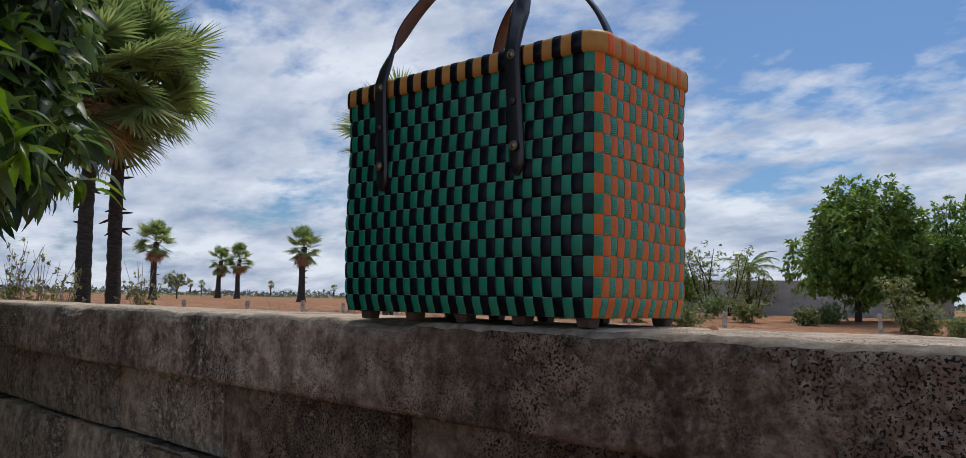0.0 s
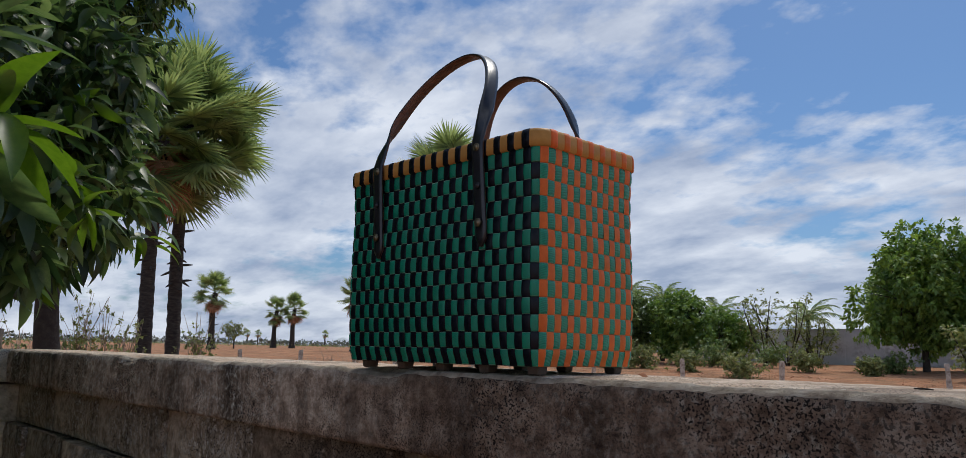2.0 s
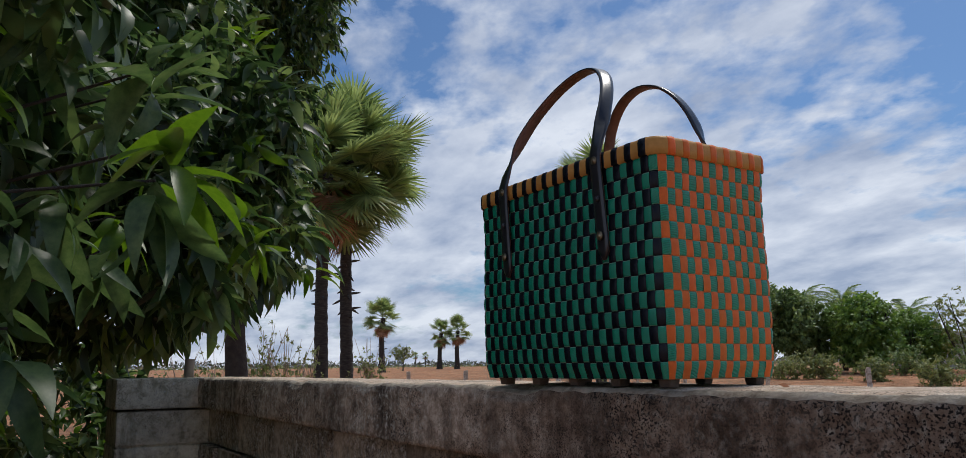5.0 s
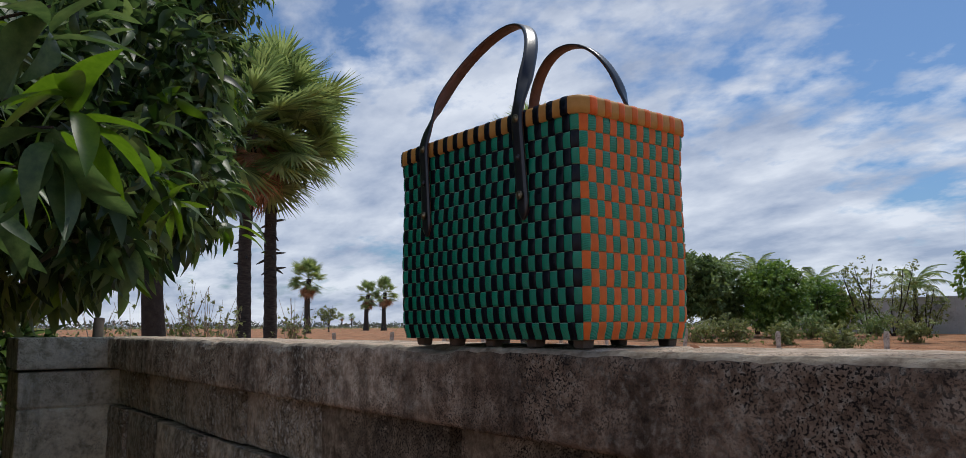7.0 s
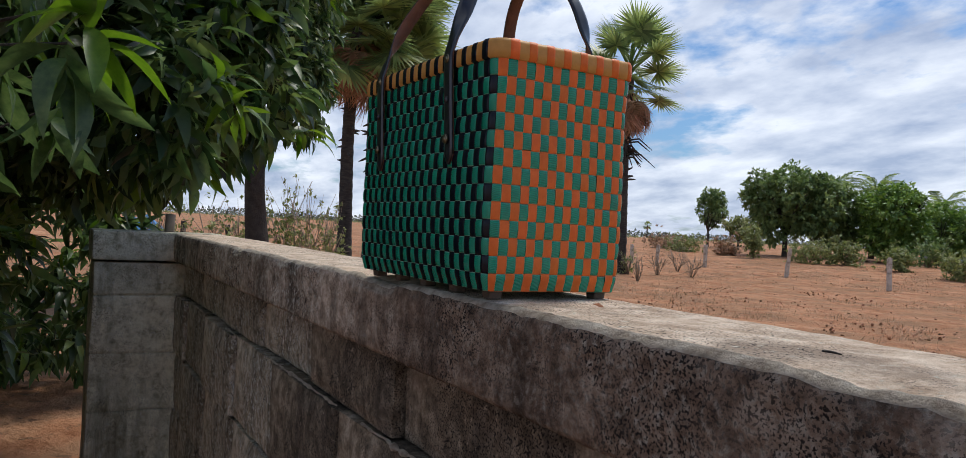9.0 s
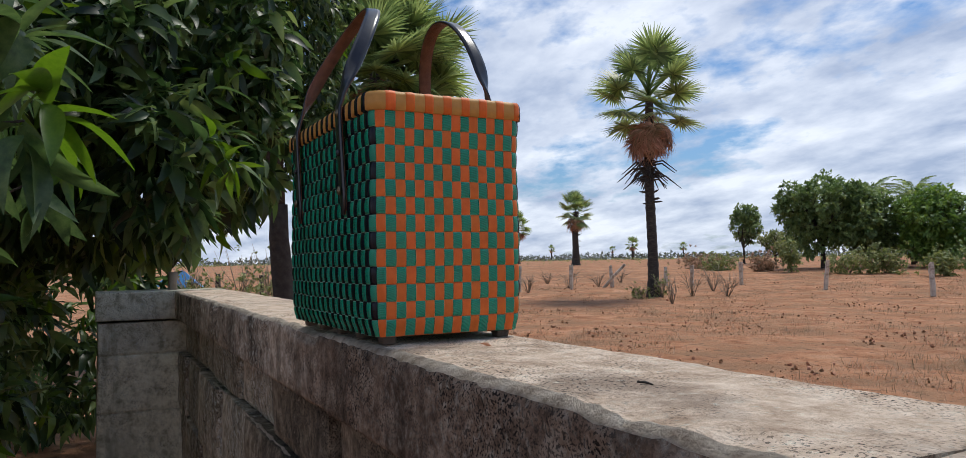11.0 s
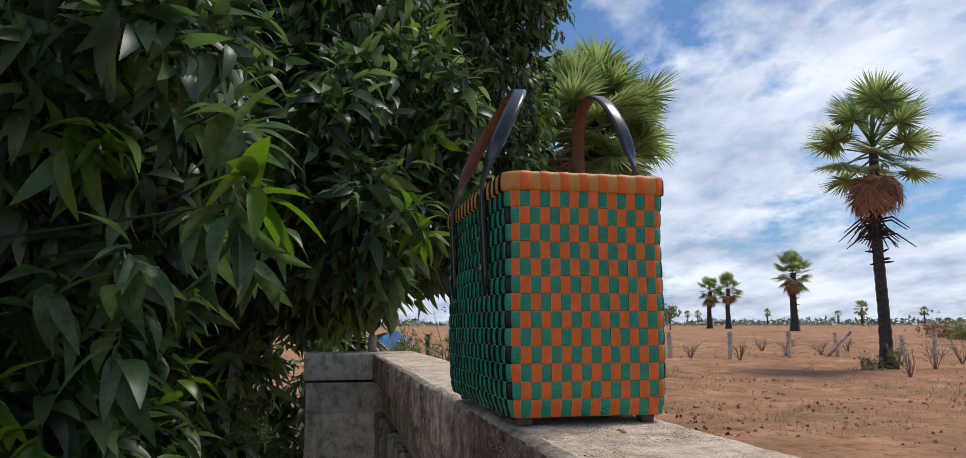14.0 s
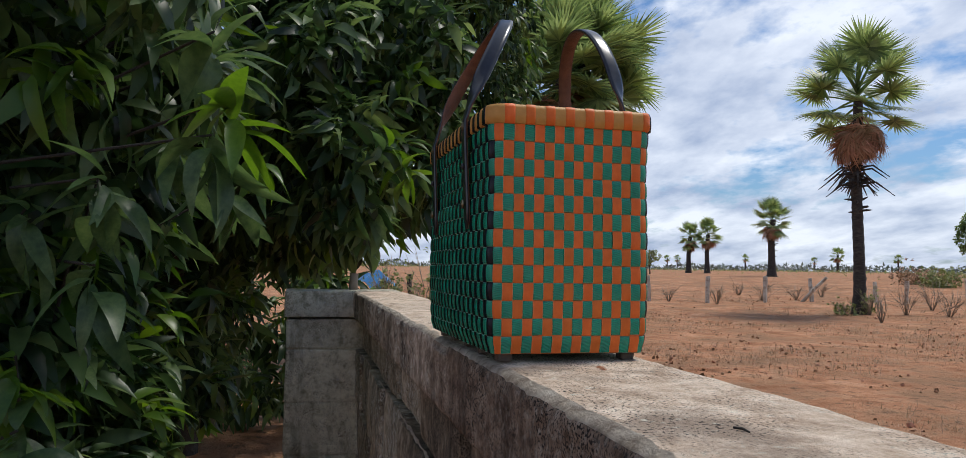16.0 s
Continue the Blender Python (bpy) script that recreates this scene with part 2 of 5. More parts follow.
# coping top: dust tint, with sunlit brightness also put into the colour
M_coping_top = algae_concrete("dusty_sunlit_concrete_top", (0.38, 0.27, 0.185), (0.60, 0.465, 0.345), (0.78, 0.655, 0.52), streak=(0.28, 0.21, 0.155), streak_cut=(0.54, 0.66), speck_cut=(0.54, 0.60), top=True)
M_worn_edge = surface("worn_pale_arris", [(0.30, 0.23, 0.17), (0.60, 0.51, 0.40), (0.80, 0.72, 0.60)], scale=55, detail=12, rough=0.93, bump=1.0, bump_scale=150, spec=0.2)
M_green_tape = woven_plastic("teal_woven_tape", (0.003, 0.275, 0.158))
# tape edges: pale plastic, with the edge highlights also put into the colour
M_green_edge = surface("pale_tape_edge_glint", [(0.05, 0.26, 0.17), (0.17, 0.39, 0.28)], scale=90, rough=0.4)
M_orange_edge = surface("pale_orange_tape_edge_glint", [(0.60, 0.22, 0.07), (0.70, 0.34, 0.14)], scale=90, rough=0.45)
M_black_tape = surface("black_plastic_tape", [(0.004, 0.005, 0.010), (0.008, 0.010, 0.016)], scale=80, rough=0.27, vary=0.2, spec=0.22)
M_orange_tape = surface("orange_plastic_tape", [(0.62, 0.128, 0.022), (0.75, 0.168, 0.032)], scale=70, rough=0.45, vary=0.10, spec=0.22, bump=0.1, bump_scale=400)
M_yellow_tape = surface("golden_plastic_tape", [(0.48, 0.235, 0.06), (0.60, 0.30, 0.085)], scale=70, rough=0.45, vary=0.1, spec=0.22, bump=0.1, bump_scale=400)
M_handle_out = surface("black_handle_plastic", [(0.010, 0.010, 0.014), (0.022, 0.022, 0.028)], scale=120, rough=0.28, coat=0.2)
M_handle_in = surface("brown_handle_lining", [(0.13, 0.048, 0.026), (0.21, 0.085, 0.045)], scale=90, rough=0.5, bump=0.3, bump_scale=300)
M_rivet = surface("tarnished_brass", [(0.16, 0.13, 0.085), (0.32, 0.27, 0.18)], scale=200, rough=0.38, metal=1.0)
M_foot = surface("brown_wood_foot", [(0.07, 0.05, 0.036), (0.13, 0.095, 0.068)], scale=60, rough=0.7, bump=0.3)
M_palm_leaf = surface("palm_fan_green", [(0.095, 0.15, 0.05), (0.175, 0.245, 0.092), (0.27, 0.335, 0.15)], scale=1.2, rough=0.42, island=0.5, through_light=0.42)
M_palm_dry = surface("dry_palm_fan", [(0.22, 0.12, 0.068), (0.36, 0.21, 0.125), (0.48, 0.32, 0.20)], scale=2, rough=0.8, island=0.4, through_light=0.2)
M_palm_trunk = surface("dark_palm_bark", [(0.022, 0.019, 0.017), (0.05, 0.043, 0.037), (0.09, 0.078, 0.065)], scale=6, rough=0.95, bump=1.0, bump_scale=14, stretch=(1, 1, 3))
M_bark = surface("dark_tree_bark", [(0.03, 0.025, 0.02), (0.07, 0.058, 0.046)], scale=10, rough=0.95, bump=1.0, bump_scale=30)
M_twig = surface("dry_twig_bark", [(0.22, 0.165, 0.115), (0.34, 0.27, 0.20)], scale=20, rough=0.9)
M_mango = surface("mango_leaf", [(0.029, 0.062, 0.022), (0.058, 0.108, 0.036), (0.096, 0.153, 0.054)], scale=5, rough=0.40, island=0.75, through_light=0.38, spec=0.45)
# young leaves, and leaves the sun shines through, brightened in the colour
M_mango_bright = surface("young_sunlit_mango_leaf", [(0.05, 0.115, 0.014), (0.085, 0.165, 0.022)], scale=9, rough=0.36, island=0.4, through_light=0.45)
M_tree_leaf = surface("bright_tree_leaf", [(0.085, 0.165, 0.034), (0.15, 0.26, 0.055), (0.21, 0.315, 0.075)], scale=0.6, rough=0.5, island=0.4, through_light=0.25)
M_shrub_leaf = surface("dusty_shrub_leaf", [(0.13, 0.165, 0.055), (0.20, 0.24, 0.085), (0.27, 0.29, 0.12)], scale=1.0, rough=0.6, island=0.4, through_light=0.25)
M_dark_leaf = surface("dark_tree_leaf", [(0.09, 0.15, 0.05), (0.15, 0.225, 0.075), (0.21, 0.285, 0.105)], scale=0.8, rough=0.55, island=0.4, through_light=0.25)
M_far_leaf = surface("hazy_far_leaf", [(0.085, 0.115, 0.085), (0.13, 0.16, 0.12)], scale=0.2, rough=0.8, island=0.3)
M_dry_grass = surface("dry_grass", [(0.27, 0.18, 0.105), (0.42, 0.30, 0.19)], scale=3, rough=0.9, island=0.4, through_light=0.2)
M_post = surface("weathered_fence_post", [(0.42, 0.37, 0.31), (0.64, 0.58, 0.50)], scale=7, rough=0.9, bump=0.6, spots=(0.24, 0.19, 0.15), spot_scale=4)
M_white = surface("whitewashed_plaster", [(0.62, 0.63, 0.64), (0.74, 0.75, 0.76)], scale=1.2, rough=0.85, spots=(0.45, 0.44, 0.42), spot_scale=0.8, spot_cut=(0.55, 0.72))
M_grey_wall = surface("grey_block_wall", [(0.46, 0.48, 0.50), (0.64, 0.66, 0.68)], scale=1.3, rough=0.9, bump=0.5, spots=(0.26, 0.26, 0.26), spot_scale=0.7)
M_tarp = surface("blue_tarpaulin", [(0.03, 0.16, 0.36), (0.05, 0.22, 0.46)], scale=4, rough=0.5)
M_stone = surface("loose_soil_clods", [(0.34, 0.17, 0.095), (0.52, 0.29, 0.17)], scale=4, rough=0.95, island=0.35)


# ---- mesh helpers ----
def mesh_np(name, verts, faces, smooth=True):
    """A mesh from an (n, 3) array and an (m, 3 or 4) array of corners."""
    verts, faces = np.asarray(verts, np.float32), np.asarray(faces, np.int32)
    me = bpy.data.meshes.new(name)
    me.vertices.add(len(verts)); me.vertices.foreach_set("co", verts.ravel())
    k = faces.shape[1]
    me.loops.add(faces.size); me.loops.foreach_set("vertex_index", faces.ravel())
    me.polygons.add(len(faces))
    me.polygons.foreach_set("loop_start", np.arange(0, faces.size, k, dtype=np.int32))
    if smooth:
        me.polygons.foreach_set("use_smooth", np.ones(len(faces), bool))
    me.update(calc_edges=True)
    me.validate()
    return me


def part(name, me, material, parent=None, label="", m=None):
    """Links a mesh, or a bmesh, as one object under a thing or part."""
    if isinstance(me, bmesh.types.BMesh):
        bm, me = me, bpy.data.meshes.new(name)
        bm.to_mesh(me); bm.free()
    if not me.materials:
        me.materials.append(material)
    ob = new(name, me)
    if parent is not None:
        ob.parent = parent
    if m is not None:
        ob.matrix_basis = m
    if label:
        ob["label"] = label
    return ob


def sweep(rings, closed=False, caps=True):
    """Quads between rings of equal count: rings is (k, n, 3)."""
    rings = np.asarray(rings, float)
    k, n = rings.shape[:2]
    idx = np.arange(k * n).reshape(k, n)
    a = idx if closed else idx[:-1]
    b = np.roll(idx, -1, 0) if closed else idx[1:]
    faces = np.stack([a, np.roll(a, -1, 1), np.roll(b, -1, 1), b], -1).reshape(-1, 4)
    verts = rings.reshape(-1, 3)
    if caps and not closed:
        cap = []
        for ring in (list(idx[0][::-1]), list(idx[-1])):
            i, j = 0, n - 1
            while j - i >= 3:
                cap.append([ring[i], ring[i + 1], ring[j - 1], ring[j]])
                i, j = i + 1, j - 1
        if cap:
            faces = np.vstack([faces, cap])
    return verts, faces


def joined(chunks):
    verts, faces, at = [], [], 0
    for v, f in chunks:
        verts.append(np.asarray(v)); faces.append(np.asarray(f) + at)
        at += len(v)
    return np.vstack(verts), np.vstack(faces)


def tube(points, radii, n=8):
    """A round tapering tube along points."""
    pts = np.asarray(points, float)
    tang = np.gradient(pts, axis=0)
    tang /= np.linalg.norm(tang, axis=1)[:, None] + 1e-9
    ref = np.array([0.31, 0.95, 0.05]) if abs(tang[0][2]) > 0.6 else np.array([0, 0, 1.0])
    rings = []
    for p, t, r in zip(pts, tang, radii):
        u = np.cross(t, ref); u /= np.linalg.norm(u) + 1e-9
        w = np.cross(t, u)
        a = np.linspace(0, 2 * np.pi, n, endpoint=False)
        rings.append(p + r * (np.cos(a)[:, None] * u + np.sin(a)[:, None] * w))
    return sweep(rings)


def block(bm, sx, sy, sz, bevel=0.004, at=(0, 0, 0)):
    """A bevelled box in a bmesh, centred at a place."""
    r = bmesh.ops.create_cube(bm, size=1, matrix=Matrix.Translation(at) @ Matrix.Diagonal((sx, sy, sz, 1)))
    if bevel:
        edges = list({e for v in r["verts"] for e in v.link_edges})
        bmesh.ops.bevel(bm, geom=edges, offset=bevel, segments=2, affect="EDGES", profile=0.6)
    return bm


def thing(name, label, category, at=(0, 0, 0), rz=0.0, group="", kind=""):
    return tagged_at(new(name), label, category, at, rz, group, kind)


def tagged_at(ob, label, category, at, rz=0.0, group="", kind=""):
    ob.matrix_basis = pose(*at, 0, 0, rz)
    return tagged(ob, label, category, group, kind)


def turn_matrices(n, rng, up=0.0, spread=1.0):
    """n random turns as (n, 3, 3)."""
    q = rng.normal(size=(n, 4)); q /= np.linalg.norm(q, axis=1)[:, None]
    w, x, y, z = q.T
    return np.stack([np.stack([1 - 2 * (y * y + z * z), 2 * (x * y - z * w), 2 * (x * z + y * w)], -1),
                     np.stack([2 * (x * y + z * w), 1 - 2 * (x * x + z * z), 2 * (y * z - x * w)], -1),
                     np.stack([2 * (x * z - y * w), 2 * (y * z + x * w), 1 - 2 * (x * x + y * y)], -1)], -2)


def frames_of(ways, roll, ref=(0, 0, 1)):
    """Turns that lay +x along each way, with +z up as far as may be, rolled about the way."""
    ways = ways / (np.linalg.norm(ways, axis=1)[:, None] + 1e-9)
    side = np.cross(np.array(ref, float), ways)
    side /= np.linalg.norm(side, axis=1)[:, None] + 1e-6
    top = np.cross(ways, side)
    c, s = np.cos(roll)[:, None], np.sin(roll)[:, None]
    return np.stack([ways, c * side + s * top, c * top - s * side], -1)


def scattered(template, places, turns, sizes):
    """Copies of a small template (verts, faces), joined into one pair of arrays."""
    tv, tf = template
    v = np.einsum("nij,kj->nki", turns, tv) * np.asarray(sizes)[:, None, None] + np.asarray(places)[:, None]
    f = tf[None] + (np.arange(len(places)) * len(tv))[:, None, None]
    return v.reshape(-1, 3), f.reshape(-1, tf.shape[1])


# ---- ground ----
def land(x, y):
    """Height of the land: flat round the wall, rising very gently into the distance."""
    r = np.hypot(np.asarray(x, float) - 0.7, np.asarray(y, float) + 0.4)
    return np.interp(r, [0, 24, 32, 45, 65, 100, 500, 2200, 6000], [0, 0, 0.18, 0.6, 0.95, 1.25, 2.0, 4.5, 10.0])


def bumps(x, y, scale, amount, seed=0.0):
    return np.array([noise.noise((a * scale + seed, b * scale, 3.7)) for a, b in zip(np.ravel(x), np.ravel(y))]).reshape(np.shape(x)) * amount


def make_ground():
    # rings of growing size round the camera, so that the sheet is fine where it is near
    radii = np.concatenate([np.linspace(0.0, 12, 40), np.geomspace(12.5, 70, 70), np.geomspace(75, 6000, 40)])
    ang = np.linspace(0, 2 * np.pi, 220, endpoint=False)
    R, A = np.meshgrid(radii, ang, indexing="ij")
    X, Y = 0.7 + R * np.cos(A), -0.4 + R * np.sin(A)
    fade = np.clip(1.6 - R / 60.0, 0.15, 1)
    Z = land(X, Y) + (bumps(X, Y, 0.45, 0.05) + bumps(X, Y, 1.7, 0.035, 9.0)) * fade
    Z = np.where(R < 2.0, np.minimum(Z, 0.01), Z)
    v = np.stack([X, Y, Z], -1).reshape(-1, 3)
    idx = np.arange(v.shape[0]).reshape(R.shape)
    f = np.stack([idx[:-1], idx[1:], np.roll(idx[1:], -1, 1), np.roll(idx[:-1], -1, 1)], -1).reshape(-1, 4)
    ob = new("ground", mesh_np("ground", v, f))
    ob.data.materials.append(M_soil)
    tagged(ob, "dry red sandy field with dusty tracks", "ground", kind="structure")


make_ground()


# ---- boundary wall ----
WALL_TOP, COPING_LOW = 1.256, 1.143
WALL_TURN = -1.05
wall = thing("wall_front", "weathered concrete boundary wall with stained block courses and a cast coping", "wall", (0.0, -0.004, 0), WALL_TURN, kind="structure")


def coping_slab(x0, x1, parent, seed, step=0.008):
    """A cast slab with a worn, crumbling front edge."""
    xs = np.arange(x0, x1 + 1e-6, (x1 - x0) / max(4, round((x1 - x0) / step)))
    h = WALL_TOP
    sec = [(0.004, COPING_LOW), (0.0, COPING_LOW + 0.006)] + [(0.0, z) for z in np.linspace(COPING_LOW + 0.02, h - 0.014, 13)]
    sec += [(0.002, h - 0.006), (0.007, h - 0.001), (0.016, h)] + [(y, h) for y in np.linspace(0.03, 0.20, 11)]
    sec += [(0.212, h - 0.002), (0.218, h - 0.010), (0.219, COPING_LOW + 0.01), (0.214, COPING_LOW)]
    sec = np.array(sec)
    rings = []
    for x in xs:
        ring = np.column_stack([np.full(len(sec), x), sec])
        for k in range(len(sec)):
            p = Vector((x, sec[k, 0], sec[k, 1]))
            worn = noise.noise(p * 14 + Vector((seed, 0, 0))) * 0.0035 + noise.noise(p * 55) * 0.0018
            edge = 14 <= k <= 18
            chip = max(0.0, noise.noise(Vector((x * 9 + seed, 1.3, 0))) - 0.12) * (0.020 if edge else 0.0)
            if edge:
                ring[k, 1] += worn * 1.5 + chip * 0.7
                ring[k, 2] -= abs(worn) * 1.5 + chip * 0.8
            elif k < 14:
                ring[k, 1] += worn * 1.2 + noise.noise(p * 90) * 0.0016
            else:
                ring[k, 2] += worn * 0.5
        rings.append(ring)
    v, f = sweep(rings)
    me = mesh_np("coping_slab", v, f)
    # darker front and lighter top hold part of the shade and sun in colour
    for m in (M_coping, M_worn_edge, M_coping_top):
        me.materials.append(m)
    n = len(sec)
    col = np.arange(len(f)) % n
    me.polygons.foreach_set("material_index", np.where(np.arange(len(f)) >= n * (len(xs) - 1), 0, np.where((col >= 15) & (col < 17), 1, np.where((col >= 17) & (col < n - 3), 2, 0))).astype(np.int32))
    return part("coping_slab", me, M_coping, parent)


for n, (a, b) in enumerate([(-2.535, -1.42), (-1.414, 0.62), (0.626, 2.3), (2.306, 4.2), (4.206, 6.5)]):
    coping_slab(a, b, wall, n * 3.1, 0.008 if b < 1 else 0.03)


for x in (-1.417, 0.623, 2.303, 4.203):
    bm = bmesh.new()
    block(bm, 0.03, 0.19, 0.098, 0.0, (x, 0.11, 1.199))
    part("mortar_joint", bm, M_concrete, wall)


def rough_block(sx, sy, sz, seed, bevel=0.006):
    """A concrete block whose front is uneven."""
    nx, nz = 10, 6
    bm = bmesh.new()
    bmesh.ops.create_grid(bm, x_segments=nx, y_segments=nz, size=0.5)
    for v in bm.verts:
        x, z = v.co.x * sx, v.co.y * sz
        e = min(sx / 2 - abs(x), sz / 2 - abs(z))
        y = -sy / 2 + noise.noise(Vector((x * 11 + seed, z * 11, seed))) * 0.005 + (bevel if e < 0.004 else 0.0)
        v.co = (x, y, z)
    rim = [e for e in bm.edges if e.is_boundary]
    r = bmesh.ops.extrude_edge_only(bm, edges=rim)
    for v in [g for g in r["geom"] if isinstance(g, bmesh.types.BMVert)]:
        v.co.y = sy / 2
    bmesh.ops.recalc_face_normals(bm, faces=bm.faces)
    me = bpy.data.meshes.new("block")
    bm.to_mesh(me); bm.free()
    return me


# mortar core behind the blocks
bm = bmesh.new()
block(bm, 8.9, 0.10, 1.14, 0.004, (1.97, 0.125, 0.571))
part("mortar_core", bm, M_concrete, wall)

# pillar where the wall ends
pillar = thing("pillar", "square pillar of stacked concrete blocks at the end of the wall, mossy and stained", "pillar", (-2.70, 0.005, 0), WALL_TURN)
for k, (z0, z1) in enumerate([(0.0, 0.09), (0.096, 0.32), (0.326, 0.548), (0.554, 0.774), (0.780, 1.002), (1.008, 1.134)]):
    bm = bmesh.new()
    block(bm, 0.34, 0.49, z1 - z0, 0.007, (0, 0, (z0 + z1) / 2))
    bmesh.ops.subdivide_edges(bm, edges=bm.edges, cuts=3, use_grid_fill=True)
    for v in bm.verts:
        v.co += Vector((noise.noise(v.co * 9), noise.noise(v.co * 9 + Vector((5, 0, 0))), 0)) * 0.004
    part("block", bm, M_pillar, pillar)
bm = bmesh.new()
block(bm, 0.324, 0.474, 1.13, 0.0, (0, 0, 0.566))
part("mortar_core", bm, M_pillar, pillar)
bm = bmesh.new()
block(bm, 0.36, 0.505, 0.112, 0.006, (0, 0, 1.199))
bmesh.ops.subdivide_edges(bm, edges=bm.edges, cuts=4, use_grid_fill=True)
for v in bm.verts:
    v.co += Vector((noise.noise(v.co * 12), noise.noise(v.co * 12 + Vector((5, 0, 0))), noise.noise(v.co * 15) * 0.5)) * 0.004
part("cap_slab", bm, M_pillar, pillar)


# ---- woven basket ----
BL, BW, BH = 0.393, 0.198, 0.289          # length, width, height to the rim's top
COLS_L, COLS_W, ROWS = 32, 16, 13
Z_LOW, Z_RIM = -0.004, 0.2665              # woven part
basket = thing("woven_basket", "teal, black and orange woven tape basket with black handles", "basket", (-BL / 2, BW / 2, 1.27))


def flare(z):
    """How far the side stands out at a height: drawn in at the foot, bulging in the middle, wide at the rim."""
    u = np.clip(z / BH, 0, 1)
    return -0.003 * np.exp(-(u / 0.03) ** 2) + 0.0045 * np.sin(np.pi * u) * (1 - u) + 0.005 * np.maximum(0, u - 0.72) / 0.28


def loop_point(c, z, out=0.0):
    """The place and outward way at column c (0 at the front's left end, running along the front, the end, the back) and height z."""
    total = 2 * (COLS_L + COLS_W)
    c = c % total
    hx, hy, r = BL / 2, BW / 2, 0.015
    if c < COLS_L:
        p, n = np.array([-hx + BL * c / COLS_L, -hy]), np.array([0, -1.0])
    elif c < COLS_L + COLS_W:
        p, n = np.array([hx, -hy + BW * (c - COLS_L) / COLS_W]), np.array([1.0, 0])
    elif c < 2 * COLS_L + COLS_W:
        p, n = np.array([hx - BL * (c - COLS_L - COLS_W) / COLS_L, hy]), np.array([0, 1.0])
    else:
        p, n = np.array([-hx, hy - BW * (c - 2 * COLS_L - COLS_W) / COLS_W]), np.array([-1.0, 0])
    ax, ay = hx - abs(p[0]), hy - abs(p[1])
    if ax < r and ay < r:                 # round the corner
        s = np.array([np.sign(p[0]) or 1, np.sign(p[1]) or 1])
        centre = s * (np.array([hx, hy]) - r)
        way = p - centre
        n = way / (np.linalg.norm(way) + 1e-9)
        p = centre + n * r
    # long sides belly out slightly between the corners
    belly = 0.006 * (1 - (p[0] / hx) ** 2) * abs(n[1]) + 0.002 * (1 - (p[1] / hy) ** 2) * abs(n[0])
    belly *= math.sin(math.pi * min(1, max(0, z / BH)) ** 0.8)
    q = p + n * (float(flare(z)) + belly + out)
    return np.array([q[0], q[1], z]), np.array([n[0], n[1], 0.0])


PITCH = (Z_RIM - Z_LOW) / ROWS
rng = np.random.default_rng(4)


def mark_edges(me, section, first, material):
    """Gives the selvedges of a swept tape a paler material that holds their highlight: first lists the section's edge
    faces.
    """
    me.materials.append(material)
    col = np.arange(len(me.polygons)) % section
    me.polygons.foreach_set("material_index", np.isin(col, first).astype(np.int32))
    return me


# the tape's section: across its width, and how far it stands out
TAPE = ((-0.5, -0.0010), (-0.445, -0.0002), (-0.26, 0.0006), (0.0, 0.0009), (0.26, 0.0006), (0.445, -0.0002), (0.5, -0.0010), (0.0, -0.0020))


def weave_band(j):
    """A level band that runs right round, over and under the upright strips."""
    z0, h = Z_LOW + PITCH * (j + 0.5), PITCH * 1.0
    total = 2 * (COLS_L + COLS_W)
    rings = []
    steps = (0.0, 0.045, 0.12, 0.3, 0.5, 0.7, 0.88, 0.955)
    for c in (i + q for i in range(total) for q in steps):
        # over at the middle of every other column
        w = math.cos(math.pi * (c - 0.5)) * (1 if j % 2 else -1)
        off = 0.0010 * math.copysign(abs(w) ** 0.3, w) if abs(w) > 1e-6 else 0.0
        off += noise.noise((c * 0.45, j * 3.1, 0.0)) * 0.0008
        tip = noise.noise((c * 0.3, j * 2.3, 9.0)) * 0.0012
        zc = z0 + noise.noise((c * 0.12, j * 1.7, 5.0)) * 0.0013
        rings.append([loop_point(c, zc + dz * h, off + o + tip * dz)[0] for dz, o in TAPE])
    v, f = sweep(np.array(rings)[:, ::-1], closed=True)
    me = mesh_np("band", v, f)
    me.materials.append(M_green_tape)
    return mark_edges(me, len(TAPE), (1, 6), M_green_edge)


for j in range(ROWS):
    part("band", weave_band(j), M_green_tape, basket)


